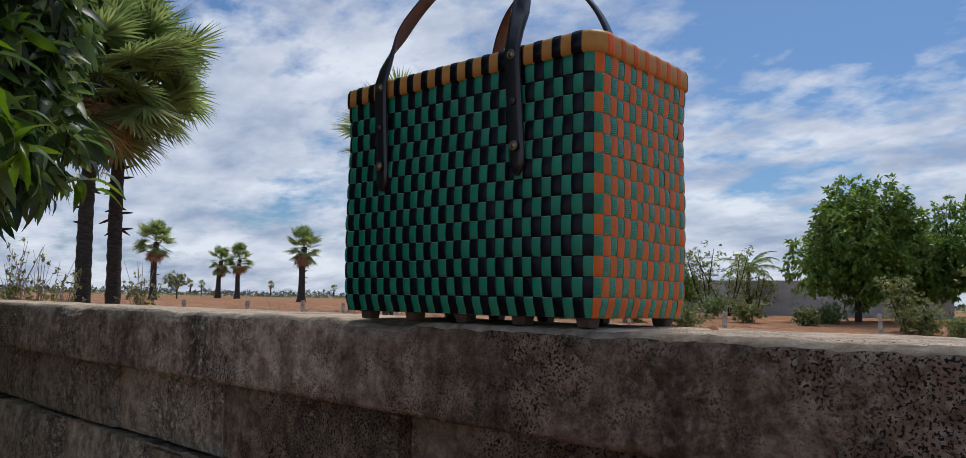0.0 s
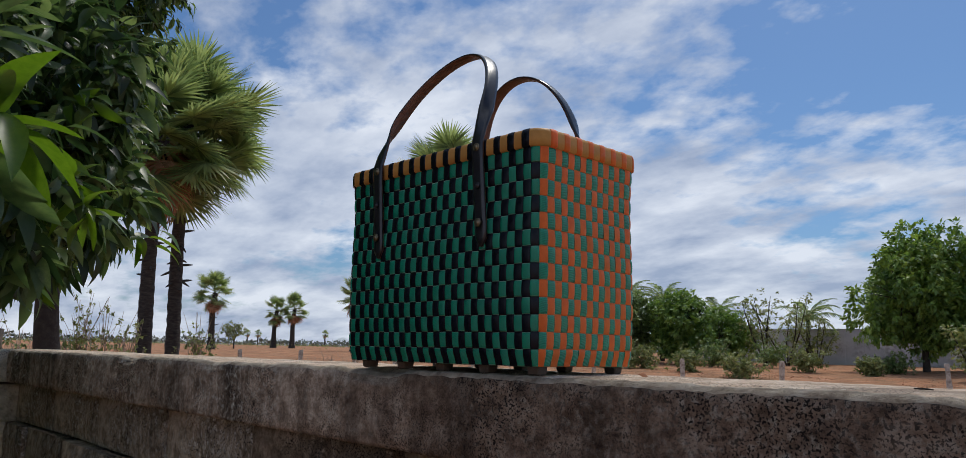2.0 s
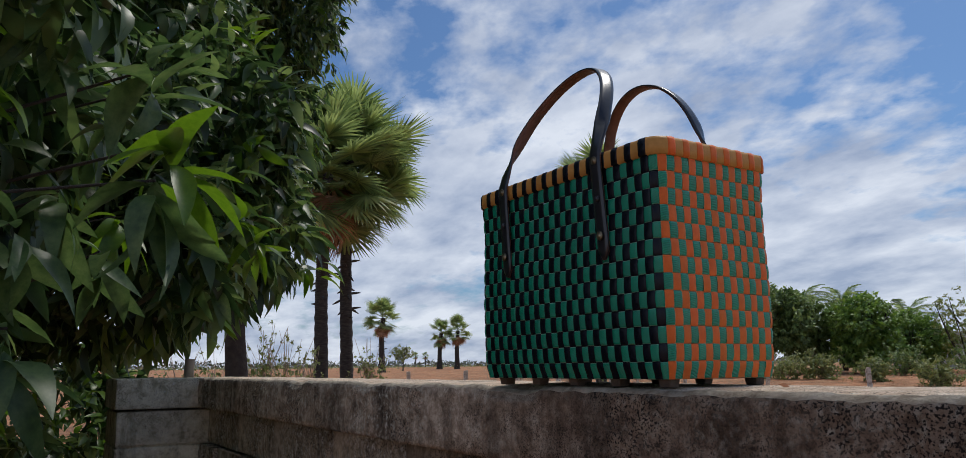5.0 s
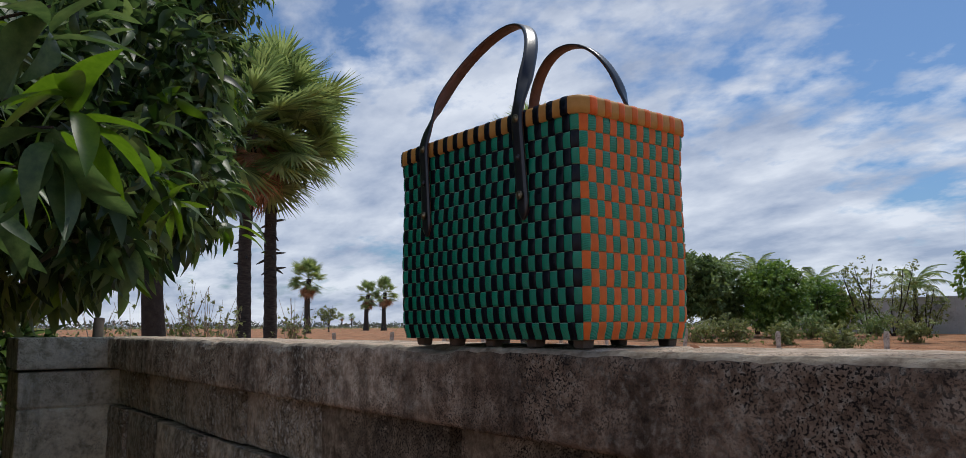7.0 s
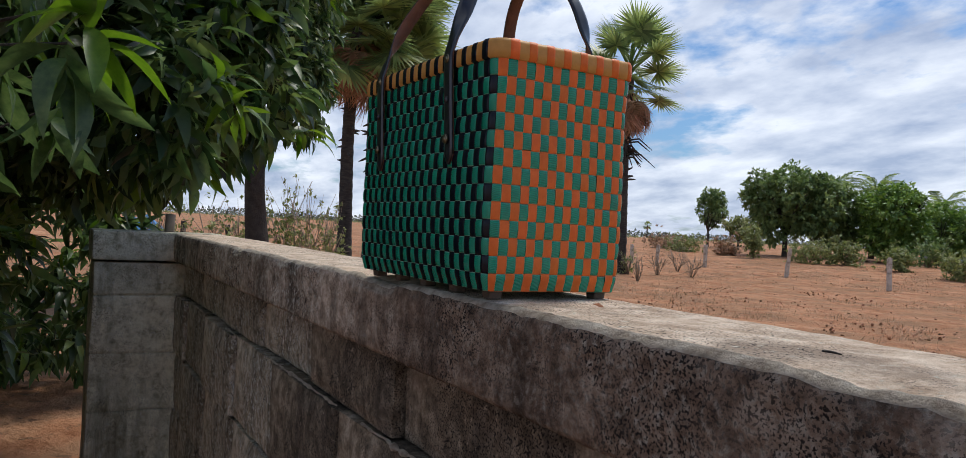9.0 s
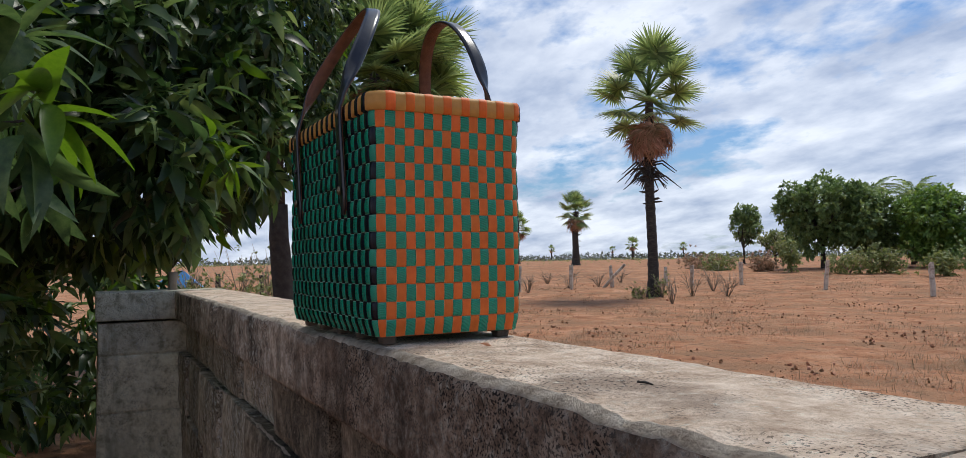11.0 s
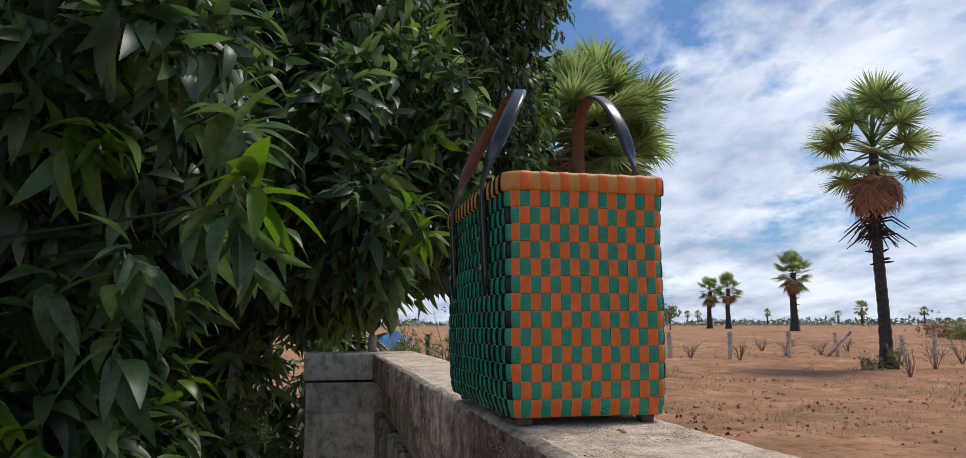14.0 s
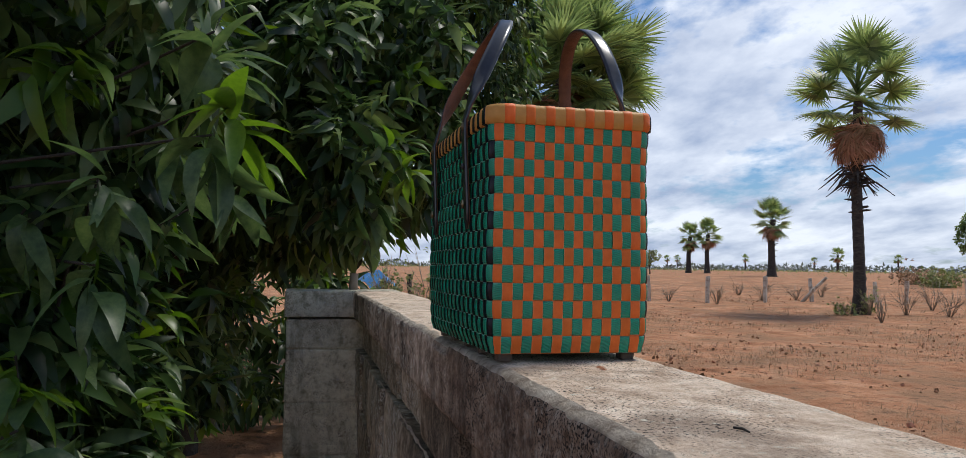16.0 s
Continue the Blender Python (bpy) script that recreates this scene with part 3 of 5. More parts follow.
def weave_strip(i):
    """An upright strip, which crosses the bands."""
    wide = 1.03
    rings = []
    steps = (0.0, 0.03, 0.08, 0.2, 0.35, 0.5, 0.65, 0.8, 0.92, 0.97)
    for u in [j + q for j in range(ROWS) for q in steps] + [float(ROWS)]:
        z = Z_LOW + PITCH * u
        w = math.cos(math.pi * (u - 0.5)) * (-1 if i % 2 else 1)
        off = 0.0014 * math.copysign(abs(w) ** 0.45, w) if abs(w) > 1e-6 else 0.0
        off += noise.noise((i * 0.9, u * 0.5, 8.0)) * 0.0007
        c = i + 0.5 + noise.noise((i * 1.3, u * 0.22, 2.0)) * 0.07
        tip = noise.noise((i * 2.7, u * 0.6, 4.0)) * 0.0012
        rings.append([loop_point(c + dc * wide, z, off + o * 0.3 + tip * dc)[0] for dc, o in TAPE])
    v, f = sweep(np.array(rings))
    me = mesh_np("strip", v, f)
    me.materials.append(M_black_tape if is_long(i) else M_orange_tape)
    return me if is_long(i) else mark_edges(me, len(TAPE), (0, 5), M_orange_edge)


def is_long(i):
    i = i % (2 * (COLS_L + COLS_W))
    return i < COLS_L or COLS_L + COLS_W <= i < 2 * COLS_L + COLS_W


for i in range(2 * (COLS_L + COLS_W)):
    part("strip", weave_strip(i), M_black_tape if is_long(i) else M_orange_tape, basket)

# rim: a golden band, with every other upright strip folded over it
RIM_SEC = [(0.000, 0.2655), (0.0035, 0.267), (0.0040, 0.276), (0.0038, 0.284), (0.0018, 0.2885), (-0.003, 0.2895), (-0.0055, 0.287), (-0.006, 0.278), (-0.0055, 0.266)]


def rim_ring(c, swell=0.0):
    ring = []
    for o, z in RIM_SEC:
        p, n = loop_point(c, 0.272, o + (swell if o > -0.002 else -swell))
        ring.append([p[0], p[1], z + (swell if z > 0.28 else 0)])
    return ring


v, f = sweep([rim_ring(k / 3)[::-1] for k in range(2 * (COLS_L + COLS_W) * 3)], closed=True)
part("rim_band", mesh_np("rim_band", v, f), M_yellow_tape, basket, "golden tape band round the rim")
for i in [k for k in range(2 * (COLS_L + COLS_W)) if (k % 2 == 0) == is_long(k)]:
    rings = []
    for k in range(6):
        u = k / 5
        rings.append(rim_ring(i + 0.04 + 0.92 * u, 0.00025 + 0.0003 * math.sin(math.pi * u)))
    v, f = sweep(np.array(rings)[:, ::-1])
    part("rim_strap", mesh_np("rim_strap", v, f), M_black_tape if is_long(i) else M_orange_tape, basket)

bm = bmesh.new()
block(bm, BL - 0.012, BW - 0.012, 0.006, 0.002, (0, 0, 0.001))
part("base_panel", bm, M_green_tape, basket)


def foot_mesh():
    bm = bmesh.new()
    block(bm, 0.020, 0.020, 0.018, 0.003, (0, 0, -0.005))
    for v in bm.verts:
        if v.co.z < -0.005:
            v.co.x *= 0.86; v.co.y *= 0.86
    me = bpy.data.meshes.new("foot")
    bm.to_mesh(me); bm.free()
    return me


foot = foot_mesh()
for fx in np.linspace(-0.162, 0.176, 5):
    for fy in (-0.078, 0.078):
        part("foot", foot, M_foot, basket, m=pose(fx, fy, 0))


def handle(front):
    """A flat strap with pointed tails riveted to the side, turned edgewise over the top."""
    s = -1 if front else 1
    lean, high = (0.078, 0.168) if front else (0.028, 0.165)
    xl, xr = -0.1165, 0.0985
    face = BW / 2 + 0.0085
    pts, twist, wide = [], [], []
    tail = np.linspace(0.146, 0.285, 13)
    mid, half = (xl + xr) / 2, (xr - xl) / 2
    arch = np.linspace(0, math.pi, 44)[1:-1]
    for z in tail:
        pts.append((xl + 0.004 * (0.285 - z) / 0.14, s * (face + 0.0045 * min(1, (z - 0.146) / 0.12)), z)); twist.append(0.0)
        wide.append(min(1.0, 0.25 + (z - 0.146) / 0.016))
    for a in arch:
        h = math.sin(a) ** 0.82
        bow = 0.004 * math.sin(2 * a)
        pts.append((mid - half * math.cos(a) * (1 + 0.05 * math.sin(a)) + bow, s * (face + 0.004 - lean * h ** 1.25), 0.285 + high * h))
        twist.append(min(1.0, min(a, math.pi - a) / 0.45)); wide.append(1.0)
    for z in tail[::-1]:
        pts.append((xr + 0.007 * (0.285 - z) / 0.14, s * (face + 0.0045 * min(1, (z - 0.146) / 0.12)), z)); twist.append(0.0)
        wide.append(min(1.0, 0.25 + (z - 0.146) / 0.016))
    pts = np.array(pts)
    tang = np.gradient(pts, axis=0)
    tang /= np.linalg.norm(tang, axis=1)[:, None]
    outer, inner, weld = [], [], []
    k_half = len(pts) / 2
    for k, (p, t, tw, wd) in enumerate(zip(pts, tang, twist, wide)):
        rise = t if k < k_half else -t
        flat_n = np.array([0, s, 0.0])
        radial = p - np.array([mid, p[1], 0.30]); radial -= t * (radial @ t); radial /= np.linalg.norm(radial) + 1e-9
        q = tw * tw * (3 - 2 * tw)
        n = flat_n * (1 - q) + radial * q
        n -= t * (n @ t); n /= np.linalg.norm(n)
        side = np.cross(t, n)
        w, th = 0.0104 * wd, 0.0019
        outer.append([p + side * w * a + n * b for a, b in ((-1, 0.0), (-0.94, th), (-0.5, th * 1.5), (0, th * 1.25), (0.5, th * 1.5), (0.94, th), (1, 0.0))] + [p + n * -0.0002])
        inner.append([p + side * w * a + n * b for a, b in ((-0.96, 0.0), (0.96, 0.0), (0.9, -th), (0, -th * 1.15), (-0.9, -th))])
    v, f = sweep(outer)
    h = part("handle", mesh_np("handle", v, f), M_handle_out, basket, "glossy black handle strap")
    v, f = sweep(inner)
    part("lining", mesh_np("lining", v, f), M_handle_in, h, "brown lining under the handle")
    for x_, z_, r_ in ((xl, 0.278, 0.0060), (xl + 0.003, 0.177, 0.0060), (xr, 0.278, 0.0060), (xr + 0.0055, 0.177, 0.0060), (xl + 0.0015, 0.226, 0.0045), (xr + 0.003, 0.226, 0.0045)):
        prof = [(0.0, 0.0038), (0.35, 0.0036), (0.5, 0.0026), (0.62, 0.0022), (0.75, 0.0030), (0.92, 0.0024), (1.0, 0.0)]
        rings = [[(x_ + r_ * max(q, 0.02) * math.cos(a), s * (face + 0.0055 + o), z_ + r_ * max(q, 0.02) * math.sin(a)) for a in np.linspace(0, 2 * math.pi, 18, endpoint=False)] for q, o in prof]
        v, f = sweep(rings)
        part("rivet", mesh_np("rivet", v, f), M_rivet if r_ > 0.005 else M_handle_out, h, "brass rivet" if r_ > 0.005 else "black rivet")


handle(True)
handle(False)


# ---- palms ----
def fan_frond(rng, size=1.35, blades=34, droop=0.25, dry=False):
    """A palmyra fan: a stalk and a half-round fan of stiff blades, split towards their tips. It grows along +x."""
    chunks = []
    stalk = (0.80 if not dry else 0.55) * size
    n = 5
    xs = np.linspace(0, stalk, n)
    sag = -0.10 * (xs / stalk) ** 2 * size
    w = np.interp(xs, [0, stalk], [0.05, 0.025])
    rings = [[(x, -a, z), (x, 0, z + a * 0.6), (x, a, z), (x, 0, z - a * 0.5)] for x, z, a in zip(xs, sag, w)]
    chunks.append(sweep(rings))
    hub = np.array([stalk, 0, sag[-1]])
    reach = 2.55 if not dry else 1.8
    for k in range(blades):
        a = (k / (blades - 1) - 0.5) * 2 * reach + rng.normal() * 0.03
        length = size * (0.64 if not dry else 0.8) * (0.86 + 0.16 * math.cos(a * 0.7)) * rng.uniform(0.88, 1.08)
        d = np.array([math.cos(a), math.sin(a), 0.0])
        side = np.array([-d[1], d[0], 0])
        fold = 0.16 * size * (-1) ** k * 0.22
        bl = droop * rng.uniform(0.6, 1.5) * (1.7 if dry else 1)
        vs = []
        for u, wd in ((0.0, 0.008), (0.4, 0.026), (0.66, 0.018), (0.86, 0.007), (1.0, 0.0015)):
            c = hub + d * length * u * (1 - 0.12 * bl * u) + np.array([0, 0, fold * (0.5 if u < 0.5 else 0.2) - bl * length * 0.55 * max(0, u - 0.35) ** 1.6 - 0.25 * abs(math.sin(a)) * length * u * 0.35])
            vs += [c - side * wd * size, c + side * wd * size]
        fs = [[2 * i, 2 * i + 1, 2 * i + 3, 2 * i + 2] for i in range(4)]
        chunks.append((np.array(vs), np.array(fs)))
    return joined(chunks)


FRONDS = [mesh_np("frond", *fan_frond(np.random.default_rng(50 + k), 1.3, 46, 0.12 + 0.16 * k), smooth=False) for k in range(3)]
DRY_FRONDS = [mesh_np("dead_frond", *fan_frond(np.random.default_rng(70 + k), 1.05, 30, 0.9, True), smooth=False) for k in range(2)]


def palm_trunk(height, radius, rng, lean=(0, 0)):
    n = 46
    zs = np.linspace(-0.3, height, n)
    rings = []
    for k, z in enumerate(zs):
        u = max(0, z) / height
        r = radius * (1.0 + 0.55 * math.exp(-max(0, z) / 0.45)) * (1 - 0.22 * u) * (1 + (0.05 if k % 2 else -0.03) + rng.normal() * 0.02)
        cx, cy = lean[0] * u ** 1.4 + 0.03 * math.sin(u * 7), lean[1] * u ** 1.4 + 0.03 * math.cos(u * 6)
        rings.append([(cx + r * math.cos(a) * (1 + 0.05 * math.sin(5 * a + z)), cy + r * math.sin(a), z) for a in np.linspace(0, 2 * math.pi, 14, endpoint=False)])
    return sweep(rings)


def palmyra(at, height, crown=1.0, radius=0.2, live=30, dead=16, stubs=26, seed=1, lean=(0, 0), label="", stub_from=0.3, dead_len=1.0, group="palmyra palms", fall=122):
    rng = np.random.default_rng(seed)
    ob = thing("palmyra_palm", label, "palm tree", at, 0, group)
    part("trunk", mesh_np("trunk", *palm_trunk(height, radius, rng, lean)), M_palm_trunk, ob)
    top = Vector((lean[0], lean[1], height - 0.1))
    for k in range(live):
        u = (k + 0.5) / live
        el = math.radians(84 - fall * u + rng.normal() * 8)
        az = k * 2.39996 + rng.normal() * 0.2
        size = crown * rng.uniform(0.85, 1.1) * (0.82 if u < 0.15 else 1)
        m = Matrix.Translation(top + Vector((0, 0, 0.55 - 0.8 * u))) @ Euler((rng.normal() * 0.35, -el, az), "XYZ").to_matrix().to_4x4() @ Matrix.Scale(size, 4)
        part("frond", FRONDS[k % 3], M_palm_leaf, ob, m=m)
    for k in range(dead):
        el = math.radians(-22 - 54 * rng.random())
        az = k * 2.39996 + 0.7
        m = Matrix.Translation(top + Vector((0, 0, -0.15 - 0.6 * rng.random()))) @ Euler((rng.normal() * 0.3, -el, az), "XYZ").to_matrix().to_4x4() @ Matrix.Scale(crown * dead_len * rng.uniform(0.8, 1.05), 4)
        part("dead_frond", DRY_FRONDS[k % 2], M_palm_dry, ob, "brown dead fan hanging", m=m)
    chunks = []
    for k in range(stubs):                # old leaf bases
        z = height * rng.uniform(stub_from, 0.74)
        az = rng.uniform(0, 6.28)
        d = np.array([math.cos(az), math.sin(az), rng.uniform(-0.7, 0.5)])
        u = z / height
        p0 = np.array([lean[0] * u ** 1.4, lean[1] * u ** 1.4, z])
        ln = rng.uniform(0.12, 0.3) + radius
        chunks.append(tube([p0, p0 + d * ln * 0.7, p0 + d * ln], [0.045, 0.035, 0.012], 5))
    if chunks:
        tagged(part("leaf_base", mesh_np("leaf_base", *joined(chunks)), M_palm_trunk, ob), kind="stuff")
    return ob


def polar(az, dist, z=None):
    """The place at a heading (degrees from +y towards -x) and distance from where the camera walks."""
    a = radians(az)
    x, y = 0.7 - math.sin(a) * dist, -0.4 + math.cos(a) * dist
    return (x, y, float(land(x, y)) - 0.03 if z is None else z)


palm_near = palmyra(polar(49.2, 27.0), 7.0, 1.28, 0.18, 27, 30, 30, 3, (-0.1, 0.1), "tall palmyra palm with brown dead fans, in the field", 0.45, 1.05, fall=104)
# ring of broken stalks under the skirt
rng = np.random.default_rng(8)
chunks = []
for k in range(44):
    az = rng.uniform(0, 6.28)
    p0 = np.array([0.0, 0.0, 4.35 + rng.uniform(-0.3, 0.35)])
    d = np.array([math.cos(az), math.sin(az), 0.0])
    ln = rng.uniform(0.5, 1.25)
    chunks.append(tube([p0, p0 + d * ln * 0.5 + [0, 0, 0.05], p0 + d * ln + [0, 0, -0.35 * ln]], [0.04, 0.03, 0.012], 5))
tagged(part("broken_stalk", mesh_np("broken_stalk", *joined(chunks)), M_palm_trunk, palm_near, "dark broken leaf stalks"), kind="stuff")

palm_a = palmyra(polar(69.9, 22.0), 6.9, 1.45, 0.2, 62, 26, 14, 11, (0.15, 0.0), "big palmyra palm with a dense round crown and brown skirt", 0.4, 0.95)
palm_b = palmyra(polar(68.0, 23.5), 7.7, 1.4, 0.2, 60, 24, 26, 12, (0.1, -0.1), "palmyra palm with rough trunk beside a larger palm", 0.35, 0.95)
far_label = "distant palmyra palm in the open field"
palm_far = palmyra(polar(65.0, 66.0), 4.6, 1.0, 0.26, 26, 12, 8, 21, (0.1, 0), far_label)
palmyra(polar(55.0, 68.0), 4.8, 1.05, 0.3, 28, 18, 8, 22, (0, 0.1), far_label)
palmyra(polar(59.4, 85.0), 4.2, 0.95, 0.26, 24, 14, 6, 23, (0, 0.1), far_label)
palmyra(polar(60.7, 86.0), 4.0, 0.9, 0.26, 24, 14, 6, 24, (0.2, 0.1), far_label)


# ---- broad-leaved trees and shrubs ----
def leaf_template(length=1.0, width=0.24, segs=4, curl=0.25, fold=0.25, sway=0.0):
    """A pointed leaf along +x, folded along its midrib, curling down and swaying to one side."""
    vs, fs = [], []
    for k in range(segs + 1):
        u = k / segs
        w = width * (math.sin(math.pi * min(1, u ** 0.85)) ** 0.85 * 0.98 + 0.02) * 0.5
        z = -curl * u * u * length
        x = length * u * (1 - 0.12 * curl * u)
        y = sway * length * math.sin(math.pi * u) * 0.5
        ripple = 0.12 * w * math.sin(u * 9.0)
        vs += [(x, y - w, z + fold * w + ripple), (x, y, z), (x, y + w, z + fold * w - ripple)]
        if k:
            b = 3 * k
            fs += [[b - 3, b, b + 1, b - 2], [b - 2, b + 1, b + 2, b - 1]]
    return np.array(vs), np.array(fs)


LEAF_LONG = leaf_template(1.0, 0.31, 5, 0.6, 0.3, 0.14)
LEAF_LONG_FAR = leaf_template(1.0, 0.30, 3, 0.5, 0.3, 0.1)
LEAF_SHORT = leaf_template(1.0, 0.5, 2, 0.2, 0.2)


def limbs(rng, base, crown_c, crown_r, trunk_r, n=7, fork=0.5):
    """A trunk that forks into limbs reaching through the crown. Gives tubes and the limbs' ends."""
    base, crown_c, crown_r = np.array(base, float), np.array(crown_c, float), np.array(crown_r, float)
    f = base + (crown_c - base) * fork
    k = np.linspace(0, 1, 6)[:, None]
    wob = rng.normal(size=(6, 3)) * 0.05 * trunk_r * 4 * np.array([1, 1, 0])
    trunk = base + (f - base) * k + wob * k
    chunks = [tube(trunk, np.linspace(trunk_r * 1.25, trunk_r * 0.8, 6), 10)]
    ends = []
    for i in range(n):
        d = rng.normal(size=3); d[2] = abs(d[2]) * 0.8 + 0.1
        d /= np.linalg.norm(d)
        e = crown_c + d * crown_r * rng.uniform(0.55, 0.9)
        m = (f + e) / 2 + rng.normal(size=3) * 0.12 * np.linalg.norm(e - f) + [0, 0, 0.1]
        pts = np.array([trunk[-1], (trunk[-1] + m) / 2, m, (m + e) / 2, e])
        chunks.append(tube(pts, np.linspace(trunk_r * 0.6, trunk_r * 0.1, 5), 7))
        ends.append(e)
        for j in range(3):
            d2 = d + rng.normal(size=3) * 0.7
            e2 = m + d2 / np.linalg.norm(d2) * crown_r.mean() * 0.55
            chunks.append(tube([m, (m + e2) / 2 + rng.normal(size=3) * 0.05, e2], [trunk_r * 0.3, trunk_r * 0.18, trunk_r * 0.05], 5))
            ends.append(e2)
    return joined(chunks), np.array(ends)


def crown_points(rng, n, lobes):
    """Places of leaf sprays: in the outer shell of each lobe (centre, radii), with outward ways."""
    pts, ways = [], []
    vol = np.array([np.prod(r) ** (2 / 3) for _, r in lobes]); share = vol / vol.sum()
    for (c, r), s in zip(lobes, share):
        m = max(3, int(n * s))
        d = rng.normal(size=(m, 3)); d /= np.linalg.norm(d, axis=1)[:, None]
        rad = rng.uniform(0.25, 1, size=(m, 1)) ** 0.45
        pts.append(np.array(c) + d * rad * np.array(r)); ways.append(d)
    return np.vstack(pts), np.vstack(ways)


def spray_leaves(rng, pts, ways, per, size, template, hang=0.3, spread=0.9):
    """Leaves round each spray: fanning from its twig, hanging by a share."""
    n = len(pts) * per
    P = np.repeat(pts, per, 0) + rng.normal(size=(n, 3)) * size * 0.22
    W = np.repeat(ways, per, 0) + rng.normal(size=(n, 3)) * spread
    W /= np.linalg.norm(W, axis=1)[:, None]
    W[:, 2] -= hang
    return scattered(template, P, frames_of(W, rng.normal(size=n) * 0.6), size * rng.uniform(0.7, 1.25, n))


def lobed(rng, c, r, n, k=0.5):
    """Splits a crown into lobes of uneven size."""
    c, r = np.array(c, float), np.array(r, float)
    out = [(c, r * 0.72)]
    for i in range(n):
        d = rng.normal(size=3); d /= np.linalg.norm(d)
        d[2] = d[2] * 0.9 + 0.08
        out.append((c + d * r * rng.uniform(0.5, 0.72), r * rng.uniform(0.28, 0.5) * k * 2))
    return out


def leafy_tree(name, at, height, radius, label, category, material, seed, sprays=700, per=9, leaf=0.16, template=None, trunk_r=0.12, lobes=9, squash=0.8, clear=0.3, group="", hang=0.25, bark=None, shape=None, base=(0, 0, -0.2), spread=0.9, young=0.0):
    rng = np.random.default_rng(seed)
    ob = thing(name, label, category, at, 0, group)
    cz = height * (clear + (1 - clear) / 2)
    c, r = (0, 0, cz), (radius, radius, height * (1 - clear) / 2 * squash / 0.8)
    if shape:
        c, r = np.mean([q[0] for q in shape], 0), np.max([q[1] for q in shape], 0)
    tr, ends = limbs(rng, base, c, r, trunk_r, 6, 0.45)
    part("trunk", mesh_np("trunk", *tr), bark or M_bark, ob)
    pts, ways = crown_points(rng, sprays, shape or lobed(rng, c, r, lobes))
    ok = pts[:, 2] > 0.1
    pts, ways = pts[ok], ways[ok]
    if young:                             # shoots at the crown's outside: fresh leaves, and sunlit ones painted brighter
        pick = rng.random(len(pts)) < young
        v, f = spray_leaves(rng, pts[pick] + ways[pick] * leaf * 0.6, ways[pick], 7, leaf, template, hang * 0.5, 0.7)
        tagged(part("bright_shoot", mesh_np("bright_shoot", v, f), M_mango_bright, ob, "fresh yellow-green leaf shoots with sunlight in their colour"), kind="stuff")
        pts, ways = pts[~pick], ways[~pick]
    v, f = spray_leaves(rng, pts, ways, per, leaf, LEAF_SHORT if template is None else template, hang, spread)
    part("crown", mesh_np("crown", v, f, smooth=template is not None), material, ob)
    return ob


# ---- field's edge: trees, shrubs, wall, house ----
edge = "trees at the field's edge"
leafy_tree("neem_tree", polar(15.6, 46), 7.9, 3.7, "rounded bright green tree before a grey wall", "tree", M_tree_leaf, 31, 2600, 12, 0.30, trunk_r=0.16, clear=0.06, lobes=22, group=edge)
leafy_tree("neem_tree", polar(8.9, 50), 7.0, 4.2, "spreading feathery green tree beside a white house", "tree", M_tree_leaf, 32, 1500, 12, 0.24, trunk_r=0.14, clear=0.08, lobes=16, group=edge)
leafy_tree("neem_tree", polar(5.0, 53), 6.2, 3.0, "feathery green tree shading a white house", "tree", M_dark_leaf, 36, 900, 12, 0.24, trunk_r=0.14, clear=0.12, lobes=12, group=edge)
leafy_tree("neem_tree", polar(11.6, 50), 6.0, 3.2, "leafy tree merging with its neighbours", "tree", M_tree_leaf, 51, 1300, 12, 0.26, trunk_r=0.13, clear=0.02, lobes=14, group=edge)
leafy_tree("thicket_tree", polar(37.8, 50), 6.4, 3.0, "dark dense tree at the field's edge", "tree", M_dark_leaf, 33, 1700, 12, 0.28, trunk_r=0.15, clear=0.03, lobes=16, group=edge)
leafy_tree("thicket_tree", polar(34.2, 52), 5.4, 2.6, "leafy tree with drooping branches among shrubs", "tree", M_dark_leaf, 37, 1100, 12, 0.28, trunk_r=0.13, clear=0.02, lobes=14, group=edge)
leafy_tree("thicket_tree", polar(31.0, 50), 4.9, 2.6, "green leafy tree among shrubs", "tree", M_tree_leaf, 34, 1200, 12, 0.26, trunk_r=0.12, clear=0.02, lobes=14, group=edge)
leafy_tree("thicket_tree", polar(27.6, 52), 4.0, 2.2, "low leafy tree before a grey wall", "tree", M_tree_leaf, 38, 800, 12, 0.24, trunk_r=0.1, clear=0.02, lobes=12, group=edge)
leafy_tree("young_tree", polar(43.0, 62), 4.6, 1.4, "slender young tree standing alone", "tree", M_dark_leaf, 35, 420, 9, 0.26, trunk_r=0.09, clear=0.32, lobes=8, group=edge)
leafy_tree("young_tree", polar(40.9, 60), 2.6, 1.6, "small flat-crowned thorn tree", "tree", M_shrub_leaf, 39, 350, 9, 0.2, trunk_r=0.07, clear=0.3, lobes=8, group=edge)
leafy_tree("young_tree", polar(63.4, 74), 2.6, 1.1, "small pale green tree beside a distant palm", "tree", M_shrub_leaf, 40, 150, 8, 0.2, trunk_r=0.06, clear=0.3, lobes=7, group=edge)


